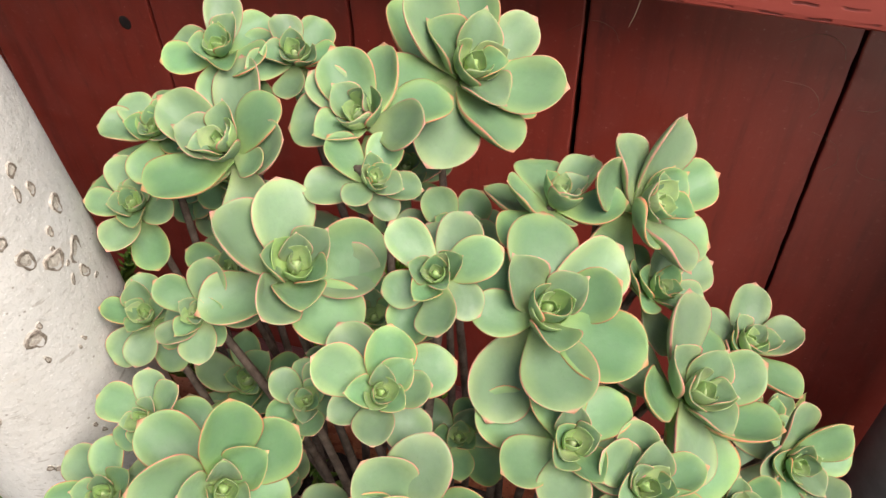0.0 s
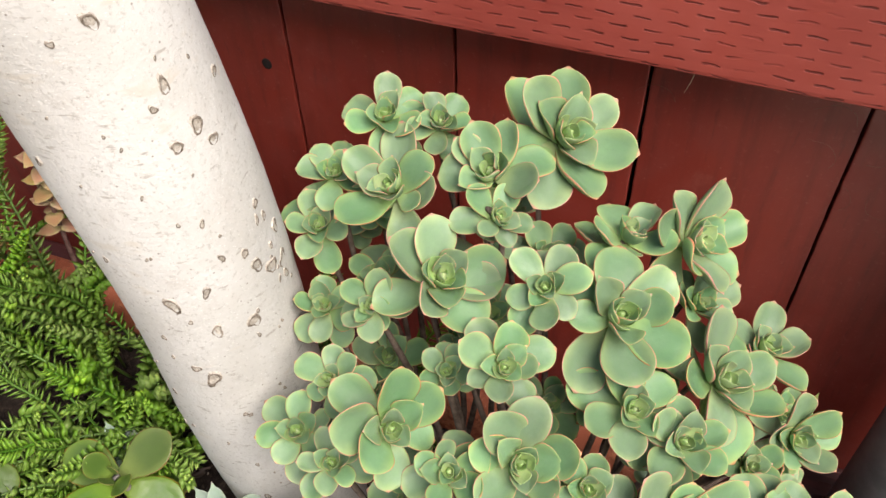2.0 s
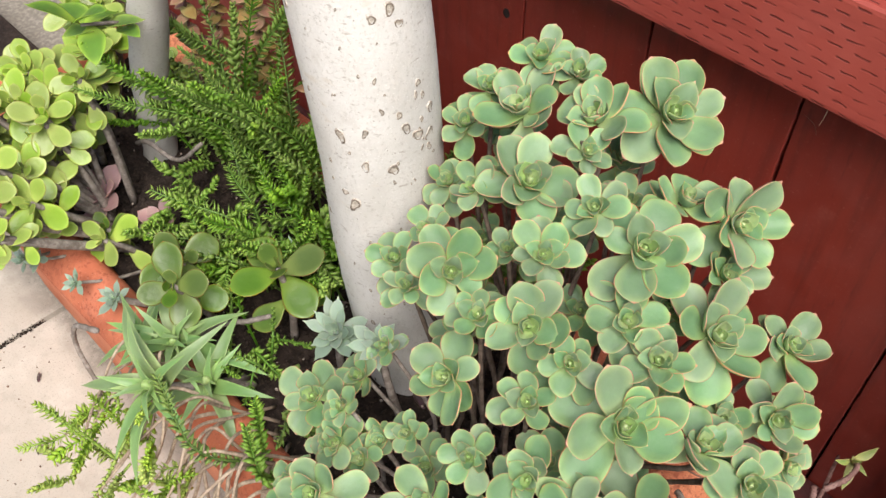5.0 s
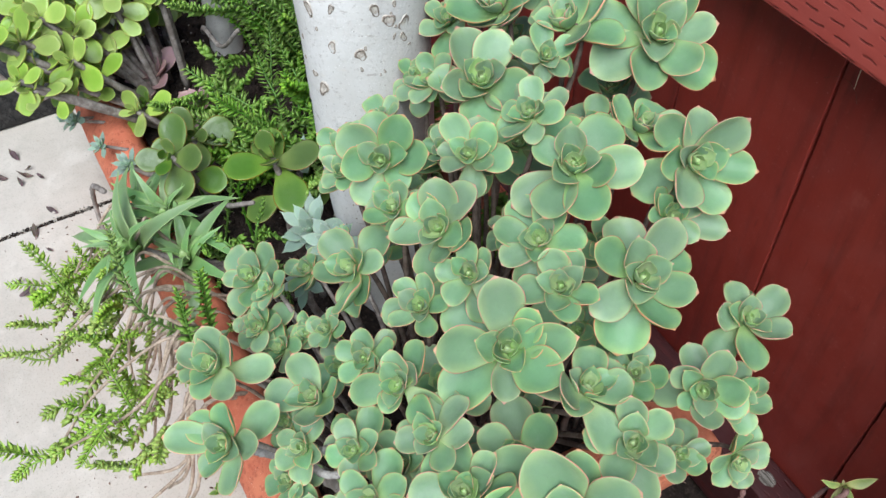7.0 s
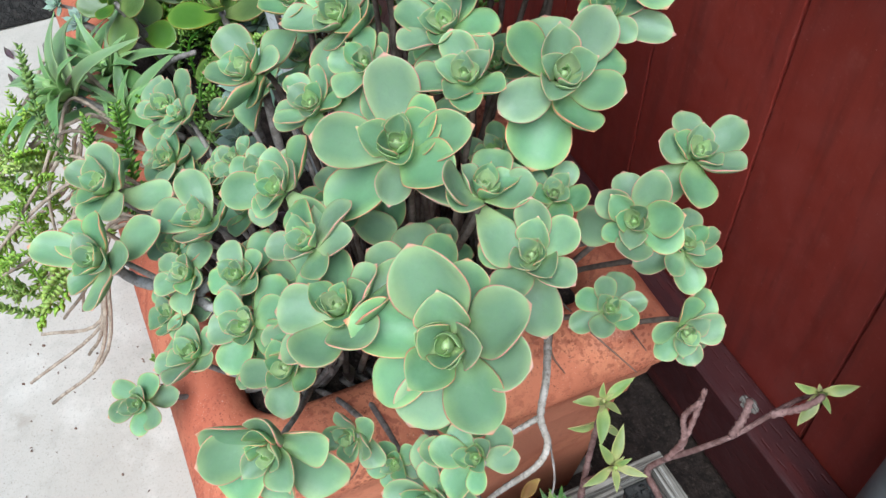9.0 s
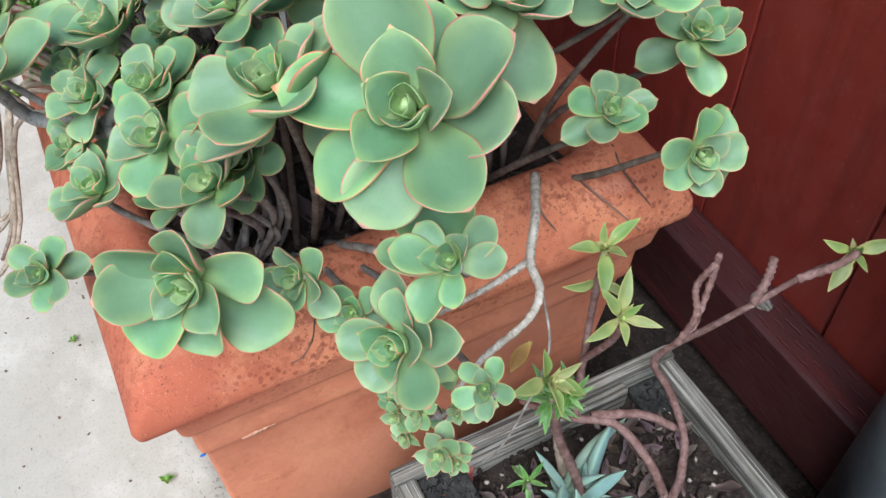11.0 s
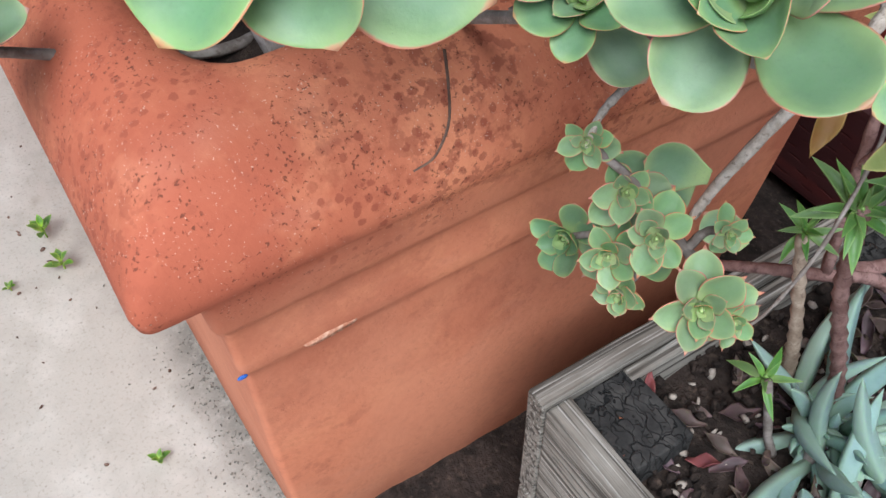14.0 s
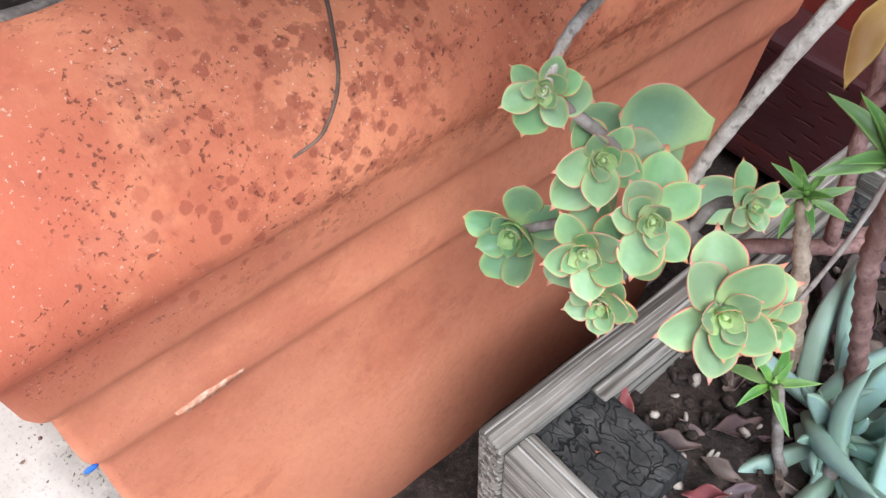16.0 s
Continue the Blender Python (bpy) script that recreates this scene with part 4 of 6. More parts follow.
shrub("rosette_shrub", "dense mound of grey-green succulent rosettes with pink leaf margins", MOUND + fillers(MOUND, 22, 3, 0.056), (0.0, -0.28), stem_mat=M_STEM_DARK)
shrub("rosette_shrub", "lower sprawling succulent rosettes hanging over the trough rim", LOWER + fillers(LOWER, 13, 4, 0.024), (0.0, -0.32), stem_mat=M_STEM, seed0=200, stem_r=0.0019, old=1)


# pale woody fork that carries the rosettes over the trough front
fork = tagged(new("woody_stem"), "thick pale grey forked succulent stem rising from the trough soil", "stem")
for pts, r0, r1 in (([(0.048, -0.378, 0.272), (0.036, -0.392, 0.325), (0.026, -0.408, 0.360), (0.0208, -0.4166, 0.378)], 0.0052, 0.0042), ([(0.0208, -0.4166, 0.378), (0.006, -0.430, 0.376), (-0.0084, -0.4444, 0.3744), (-0.004, -0.453, 0.398)], 0.0038, 0.0028),
                    ([(0.0208, -0.4166, 0.378), (0.024, -0.408, 0.388), (0.030, -0.402, 0.398)], 0.0032, 0.0026), ([(0.0208, -0.4166, 0.378), (0.036, -0.410, 0.382), (0.048, -0.400, 0.394)], 0.0028, 0.0022)):
    bm = bmesh.new()
    path = smooth_path(pts, 8)
    k = len(path) - 1
    tube(bm, path, [(r0 + (r1 - r0) * j / k) * (1.12 if j % 3 == 0 else 0.95) for j in range(k + 1)], 10, 0.10)
    part("limb", bm, M_STEM_GREY, fork)


# ---- wooden box ----
def plank(parent, lo, hi, axis, name="plank", mat=None, label=""):
    """A weathered board whose grain runs along its own x."""
    L = [hi[i] - lo[i] for i in range(3)]
    order = {"x": (0, 1, 2), "y": (1, 0, 2), "z": (2, 1, 0)}[axis]
    bm = bmesh.new()
    box(bm, (0, 0, 0), tuple(L[i] for i in order), 0.0012, 2)
    rnd = random.Random(int(1000 * (lo[0] + lo[1] + lo[2])))
    bmesh.ops.subdivide_edges(bm, edges=[e for e in bm.edges if e.calc_length() > 0.05], cuts=8)
    for v in bm.verts:
        v.co += Vector((0, noise.noise(v.co * 30 + Vector(lo) * 50), noise.noise(v.co * 30 + Vector(lo) * 70))) * 0.0009
    ob = part(name, bm, mat or M_GREYWOOD, parent, label, smooth=False)
    if axis == "x":
        ob.matrix_basis = Matrix.Translation(lo)
    elif axis == "y":
        ob.matrix_basis = Matrix.Translation((hi[0], lo[1], lo[2])) @ Matrix.Rotation(radians(90), 4, "Z")
    else:
        ob.matrix_basis = Matrix.Translation((lo[0], lo[1], hi[2])) @ Matrix.Rotation(radians(90), 4, "Y")
    return ob


BX0, BX1, BY0, BY1, BZ = 0.1215, 0.50, -0.3365, -0.136, 0.157


def build_crate():
    crate = tagged(new("wooden_planter_box"), "weathered grey plank box filled with soil and succulents", "planter")
    half = 0.080
    plank(crate, (BX0, BY0, 0.003), (BX0 + 0.010, BY1, half), "y")
    plank(crate, (BX0, BY0, half + 0.002), (BX0 + 0.010, BY1, BZ), "y")
    plank(crate, (BX0 + 0.0105, BY0 + 0.001, 0.003), (BX1, BY0 + 0.0125, half - 0.004), "x")
    plank(crate, (BX0 + 0.0105, BY0 + 0.001, half - 0.001), (BX1, BY0 + 0.0125, BZ - 0.002), "x")
    plank(crate, (BX0 + 0.0105, BY1 - 0.012, 0.003), (BX1, BY1 - 0.001, half), "x")
    plank(crate, (BX0 + 0.0105, BY1 - 0.012, half + 0.002), (BX1, BY1 - 0.001, BZ - 0.002), "x")
    plank(crate, (BX1 + 0.0005, BY0, 0.003), (BX1 + 0.0105, BY1, half), "y")
    plank(crate, (BX1 + 0.0005, BY0, half + 0.002), (BX1 + 0.0105, BY1, BZ), "y")
    plank(crate, (BX0 + 0.0105, BY0 + 0.013, 0.004), (BX0 + 0.047, BY0 + 0.042, BZ - 0.005), "z", "corner_post", M_DARKWOOD, "cracked black corner post")
    plank(crate, (BX0 + 0.0105, BY1 - 0.036, 0.004), (BX0 + 0.036, BY1 - 0.013, BZ - 0.014), "z", "corner_post", M_DARKWOOD, "dark corner post")
    plank(crate, (BX0 + 0.0105, BY0 + 0.038, 0.09), (BX0 + 0.017, BY1 - 0.04, BZ - 0.004), "y", "cleat")


build_crate()
# dark sheets over the paving carry both dirt and the shade in these gaps
build_soil("leaf_litter", 0.052, 0.1185, -0.405, -0.1335, 0.005, "dark sheet for dirt and shade between trough and box", 0.003, 0.005)
build_soil("leaf_litter", -0.40, 0.47, -0.133, -0.002, 0.006, "dark sheet for litter and shade between box, trough and fence foot", 0.004, 0.006)
build_soil("soil", BX0 + 0.010, BX1, BY0 + 0.012, BY1 - 0.012, 0.138, "dark gritty soil with dry leaves in the wooden box", 0.005, 0.005)


def scatter(name, label, spots, mat, size, flat=0.6, seed=0, category="litter"):
    """Many small lumps in one mesh."""
    rnd = random.Random(seed)
    bm = bmesh.new()
    for p in spots:
        m = Matrix.Translation(p) @ Euler([rnd.uniform(0, 6.28) for _ in range(3)]).to_matrix().to_4x4() @ Matrix.Diagonal((rnd.uniform(0.6, 1.4), rnd.uniform(0.6, 1.2), rnd.uniform(0.4, 0.9) * flat, 1))
        r = bmesh.ops.create_icosphere(bm, subdivisions=1, radius=size * rnd.uniform(0.5, 1.3), matrix=m)
        for v in r["verts"]:
            v.co += Vector((rnd.uniform(-1, 1), rnd.uniform(-1, 1), rnd.uniform(-1, 1))) * size * 0.15
    return tagged(part(name, bm, mat), label, category, kind="stuff")


rs = random.Random(11)
scatter("pebbles", "small pale pebbles of perlite in the box soil", [(rs.uniform(BX0 + 0.02, BX1), rs.uniform(BY0 + 0.02, BY1 - 0.02), 0.1395 + rs.uniform(0, 0.003)) for _ in range(420)], M_PEBBLE, 0.0021, seed=1)
scatter("soil_crumbs", "dark crumbs and bark bits on the box soil", [(rs.uniform(BX0 + 0.015, BX1), rs.uniform(BY0 + 0.016, BY1 - 0.016), 0.139 + rs.uniform(0, 0.004)) for _ in range(1500)], M_SOIL, 0.0028, seed=2)
scatter("soil_crumbs", "dark crumbs and bark bits on the trough soil", [(rs.uniform(PX0 + 0.075, PX1 - 0.075), rs.uniform(PY0 + 0.075, PY1 - 0.075), 0.276 + rs.uniform(0, 0.004)) for _ in range(900)], M_SOIL, 0.003, seed=3)
scatter("pebbles", "tiny pale grit on the trough soil", [(rs.uniform(PX0 + 0.075, PX1 - 0.075), rs.uniform(PY0 + 0.075, PY1 - 0.075), 0.277 + rs.uniform(0, 0.003)) for _ in range(200)], M_PEBBLE, 0.0016, seed=4)

# dirt line at the trough's foot and grit on the paving
dirt = []
for _ in range(1300):
    a = rs.random()
    if a < 0.7:
        dirt.append((rs.uniform(PX0, 0.080) if a < 0.4 else rs.uniform(-0.10, 0.085), -0.419 - abs(rs.gauss(0, 0.014)), 0.0006))
    else:
        dirt.append((0.058 + abs(rs.gauss(0, 0.03)), rs.uniform(-0.43, -0.16), 0.001))
scatter("dirt", "dark dirt gathered along the foot of the trough", dirt, M_DIRT, 0.0007, 0.4, 5)
scatter("grit", "dark specks of grit on the paving", [(rs.uniform(-0.7, 0.1), rs.uniform(-0.75, -0.44), 0.0008) for _ in range(160)] + [(rs.uniform(-0.35, 0.09), rs.uniform(-0.62, -0.45), 0.001) for _ in range(30)], M_DRY, 0.0015, 0.5, 6)
scatter("dirt", "dark dirt packed into the paving joint", [(-0.69 + rs.gauss(0, 0.0022), rs.uniform(-0.95, -0.45), -0.002 + rs.uniform(0, 0.0025)) for _ in range(900)], M_SOIL, 0.0016, 0.6, 7)

# dry curled leaves on the soil
DRY = [leaf_mesh("dry_leaf", M_DRYLEAF, width=0.36, thick=0.05, peak=0.5, base=0.1, tip=0.05, cup=0.9, curl=0.6, wave=0.12, point=0.8, seed=40 + i, nu=4, nv=6) for i in range(3)]


def dry_leaves(n, x0, x1, y0, y1, z, smin, smax, seed):
    rnd = random.Random(seed)
    for _ in range(n):
        ob = new("dry_leaf", DRY[rnd.randrange(3)])
        L = rnd.uniform(smin, smax)
        ob.matrix_basis = Matrix.Translation((rnd.uniform(x0, x1), rnd.uniform(y0, y1), z)) @ Euler((rnd.uniform(-0.3, 0.3), rnd.uniform(-0.5, 0.5), rnd.uniform(0, 6.28))).to_matrix().to_4x4() @ Matrix.Diagonal((L, L, L, 1))
        tagged(ob, "small dry curled brown fallen leaf", "leaf", "dry leaves")


for hx, hy, ha in ((0.147, -0.296, 0.9), (0.158, -0.306, 2.2), (0.152, -0.314, 4.0), (0.172, -0.300, 5.2)):
    husk = new("dry_husk", leaf_mesh("dry_husk", M_HUSK, width=0.30, thick=0.10, peak=0.4, base=0.2, tip=0.05, cup=0.9, curl=0.5, wave=0.15, point=0.9, seed=int(ha * 10), nu=5, nv=8))
    husk.matrix_basis = Matrix.Translation((hx, hy, 0.1445)) @ Matrix.Rotation(ha, 4, "Z") @ Matrix.Rotation(0.3, 4, "X") @ Matrix.Scale(0.014, 4)
    tagged(husk, "red-brown shrivelled husk on the box soil", "husk", "dry husks")
dry_leaves(170, BX0 + 0.03, 0.30, BY0 + 0.03, BY1 - 0.03, 0.1420, 0.008, 0.019, 21)
dry_leaves(60, PX1 - 0.24, PX1 - 0.08, PY0 + 0.08, PY1 - 0.08, 0.278, 0.012, 0.024, 22)
dry_leaves(16, -0.84, -0.52, -0.66, -0.49, 0.003, 0.010, 0.024, 24)
dry_leaves(16, PX0 + 0.09, PX1 - 0.26, PY0 + 0.08, PY1 - 0.08, 0.278, 0.010, 0.020, 23)


# ---- generic succulents ----
def branch(parent, pts, r0, r1, mat, name="stem", n=6, sides=8, rings=0.0, label=""):
    bm = bmesh.new()
    path = smooth_path(pts, n)
    k = len(path) - 1
    tube(bm, path, [(r0 + (r1 - r0) * j / k) * (1 + rings * (0.5 if j % 2 else -0.5)) for j in range(k + 1)], sides, 0.08)
    return part(name, bm, mat, parent, label)


def leaf_set(mat, name, first, seeds=4, **kw):
    out = []
    for i in range(seeds):
        r = random.Random(i + first)
        k = dict(kw)
        k["width"] = kw["width"] * r.uniform(0.9, 1.1)
        out.append(leaf_mesh(name, mat, seed=first + i, **k))
    return out


JADE = leaf_set(M_JADE, "jade_leaf", 60, width=0.72, thick=0.16, peak=0.60, base=0.2, tip=0.02, cup=0.12, curl=0.08, point=0.35)
JADE_PALE = leaf_set(M_JADE_PALE, "jade_leaf", 160, width=0.66, thick=0.16, peak=0.60, base=0.2, tip=0.02, cup=0.12, curl=0.08, point=0.35)
ALOE = leaf_set(M_ALOE, "aloe_leaf", 70, width=0.225, thick=0.06, peak=0.18, base=0.20, tip=0.02, cup=0.35, curl=-0.45, point=1.6, nv=10)
CHALK = leaf_set(M_CHALK, "chalk_leaf", 80, width=0.155, thick=0.17, peak=0.48, base=0.09, tip=0.02, cup=0.05, curl=0.16, point=0.9, nv=10)
POINT = leaf_set(M_POINT, "pointed_leaf", 90, width=0.34, thick=0.10, peak=0.42, base=0.12, tip=0.04, cup=0.4, curl=-0.12, point=1.5)
SPIKE = leaf_set(M_SPIKE, "spiky_leaf", 95, width=0.25, thick=0.14, peak=0.35, base=0.14, tip=0.03, cup=0.5, curl=-0.15, point=1.5, nv=9)
PALE = leaf_set(M_PALE, "pale_leaf", 100, width=0.46, thick=0.16, peak=0.58, base=0.22, tip=0.12, cup=0.2, curl=0.12, point=0.7)
PINK = leaf_set(M_PINK, "pink_leaf", 110, width=0.66, thick=0.12, peak=0.62, base=0.24, tip=0.06, cup=0.2, curl=0.1, point=0.5)
BROAD = leaf_set(M_FERN, "broad_leaf", 130, width=0.52, thick=0.03, peak=0.48, base=0.08, tip=0.05, cup=0.22, curl=-0.1, point=1.1)


def clump(name, label, C, R, N, leaves, mat, n, flat, steep, seed, category="succulent", foot=None, stem_mat=M_STEM, stem_r=0.003, group=""):
    plant = tagged(new(name), label, category, group)
    rosette(plant, Vector(C), R, Vector(N), leaves, mat, n=n, flat=flat, steep=steep, seed=seed)
    if foot:
        C, foot, N = Vector(C), Vector(foot), Vector(N).normalized()
        branch(plant, [foot, foot.lerp(C, 0.5) + Vector((0.004, -0.003, 0)), C - N * R * 0.3], stem_r * 1.2, stem_r, stem_mat)
    return plant


def jade(C, R, seed, foot, heads=1, label="glossy green jade plant with round fleshy leaves"):
    """Opposite pairs of round leaves along short stems."""
    rnd = random.Random(seed)
    plant = tagged(new("jade_plant"), label, "succulent", "jade plants")
    for h in range(heads):
        c = Vector(C) + (Vector((rnd.uniform(-1, 1), rnd.uniform(-1, 1), rnd.uniform(-0.5, 0.8))) * R * 1.1 if h else Vector())
        N = Vector((0.40 + rnd.uniform(-0.35, 0.35), -0.50 + rnd.uniform(-0.35, 0.35), 0.85)).normalized()
        start = Vector(foot).lerp(Vector((c.x, max(c.y, PY0 + 0.085), foot[2])), 0.6)
        twig = branch(plant, [start, start.lerp(c, 0.6) + Vector((0.004, 0.003, 0.0)), c], 0.0040, 0.0026, M_STEM)
        spin = rnd.uniform(0, 3.1)
        for lv, (el, L, dz) in enumerate([(-12, 0.85, -1.1), (-4, 1.0, -0.30), (16, 0.86, -0.10), (44, 0.52, 0.05), (70, 0.30, 0.10)]):
            at = c + (c - start).normalized() * R * 0.9 * dz if dz < -1 else c + N * dz * R
            m0 = Matrix.Translation(at) @ facing(N, spin)
            for side in (0, 1):
                lf = new("leaf", (JADE if seed < 4 else JADE_PALE)[rnd.randrange(4)])
                lf.parent = twig
                k = R * L * rnd.uniform(0.9, 1.1)
                lf.matrix_basis = m0 @ Matrix.Rotation(radians(90 * lv + 180 * side + rnd.uniform(-14, 14)), 4, "Z") @ Matrix.Translation((0, 0.04 * R, 0)) @ Matrix.Rotation(radians(el + rnd.uniform(-8, 8)), 4, "X") @ Matrix.Diagonal((k, k, k, 1))
    return plant


FERN_V = [(-0.5, 0.0, 0), (0.5, 0.0, 0), (-1.0, 0.40, 0.10), (0, 0.42, -0.25), (1.0, 0.40, 0.10), (0, 1.0, 0.05), (0, 0.40, 0.22)]
FERN_F = [(0, 1, 6), (0, 6, 2), (1, 4, 6), (2, 6, 5), (6, 4, 5), (1, 0, 3), (0, 2, 3), (4, 1, 3), (3, 2, 5), (4, 3, 5)]


def sprig_bm(bm, pts, L, gap, rnd, stem_r=0.0012, width=0.32, upto=1.0, bare=0.1):
    """A shoot set with whorls of small narrow leaves, crossed pair by pair."""
    lr, la = bm.verts.layers.float["rim"], bm.verts.layers.float["along"]
    path = smooth_path(pts, 8)
    tube(bm, path, [stem_r * (1.1 - 0.6 * i / len(path)) for i in range(len(path))], 5)
    for v in bm.verts:
        v[la] = 0.9
    total = sum((b - a).length for a, b in zip(path, path[1:]))
    run, want, w, lay = 0.0, total * bare, 0, rnd.uniform(0, 3.1)
    for a, b in zip(path, path[1:]):
        seg = (b - a).length
        d = (b - a).normalized()
        while want <= run + seg:
            p = a + d * (want - run)
            q = want / total
            grow = min(1.0, 0.55 + 0.9 * q) * (1.0 if q < 0.85 else 1.0 - 3.2 * (q - 0.85))
            m0 = Matrix.Translation(p) @ facing(d, lay + (w % 2) * 0.8 + rnd.uniform(-0.25, 0.25))
            for k in range(2):
                s = L * grow * rnd.uniform(0.8, 1.15)
                el = 10 + 30 * q + rnd.uniform(-10, 10)
                m = m0 @ Matrix.Rotation(math.pi * k, 4, "Z") @ Matrix.Rotation(radians(el), 4, "X")
                vs = []
                for x, y, z in FERN_V:
                    v = bm.verts.new(m @ Vector((x * width * s, y * s + stem_r * 0.5, z * 0.35 * s)))
                    v[la], v[lr] = 1.0 - 0.85 * max(0, (q - 0.45) / 0.55) * (0.6 + 0.4 * y), 0.4
                    vs.append(v)
                for f in FERN_F:
                    bm.faces.new([vs[i] for i in f])
            w += 1
            want += gap * rnd.uniform(0.85, 1.15) * (1.0 if q < 0.8 else 0.6)
        run += seg


def new_sprig_bm():
    bm = bmesh.new()
    bm.verts.layers.float.new("rim")
    bm.verts.layers.float.new("along")
    return bm


def sprig(parent, pts, L=0.012, gap=0.0042, seed=0, bare=0.1, mat=None):
    bm = new_sprig_bm()
    sprig_bm(bm, pts, L, gap, random.Random(seed), bare=bare)
    return part("sprig", bm, mat or M_FERN, parent)


# ---- bed of small succulents in the trough ----
def fern_bush(label, roots, n, seed, reach, lean, L=0.0125):
    rnd = random.Random(seed)
    plant = tagged(new("stonecrop"), label, "stonecrop", "feathery stonecrops")
    for i in range(n):
        rx, ry, rz = roots[rnd.randrange(len(roots))]
        root = Vector((rx + rnd.uniform(-0.02, 0.02), ry + rnd.uniform(-0.02, 0.02), rz))
        d = Vector(lean) + Vector((rnd.uniform(-0.6, 0.6), rnd.uniform(-0.6, 0.55), rnd.uniform(-0.25, 0.25)))
        d = d.normalized() * reach * rnd.uniform(0.6, 1.15)
        flat = Vector((d.x, d.y, 0)).normalized() if d.xy.length > 1e-4 else Vector((1, 0, 0))
        mid = root + d * 0.5 + Vector((rnd.uniform(-0.012, 0.012), rnd.uniform(-0.012, 0.012), 0.014))
        tip = root + d + flat * reach * 0.12 - Vector((0, 0, rnd.uniform(0.0, 0.03)))
        sprig(plant, [root, mid, tip.lerp(mid, 0.3) + Vector((0, 0, 0.004)), tip + Vector((0, 0, 0.008))], 0.95 * L * rnd.uniform(0.75, 1.1), 0.0048, seed * 100 + i, 0.14)
    return plant


fern_bush("bright lime-green feathery stonecrop beside the trunk", [(-0.27, -0.26, 0.275), (-0.31, -0.24, 0.275), (-0.30, -0.29, 0.275), (-0.25, -0.21, 0.275)], 38, 31, 0.15, (-0.2, -0.15, 0.8))
fern_bush("tall feathery green stonecrop against the fence", [(-0.36, -0.22, 0.275), (-0.42, -0.24, 0.275), (-0.38, -0.20, 0.275), (-0.47, -0.22, 0.275), (-0.45, -0.18, 0.275)], 30, 32, 0.23, (0.0, 0.05, 1.1))
fern_bush("feathery stonecrop by the thin trunk", [(-0.50, -0.25, 0.275), (-0.53, -0.21, 0.275)], 10, 36, 0.13, (0.1, -0.2, 0.8))
fern_bush("low lime-green feathery stonecrop on dark soil", [(-0.37, -0.31, 0.275), (-0.42, -0.33, 0.275), (-0.33, -0.33, 0.275)], 20, 33, 0.10, (0.1, -0.2, 0.9))
fern_bush("small green stonecrop tufts between jade and rosettes", [(-0.20, -0.36, 0.275), (-0.23, -0.38, 0.275), (-0.26, -0.37, 0.275), (-0.16, -0.37, 0.275)], 18, 34, 0.075, (0.15, -0.3, 0.7), 0.0075)
fern_bush("small feathery stonecrop behind the trunk", [(-0.15, -0.21, 0.275), (-0.17, -0.20, 0.275)], 7, 35, 0.20, (0.10, 0.1, 1.0))


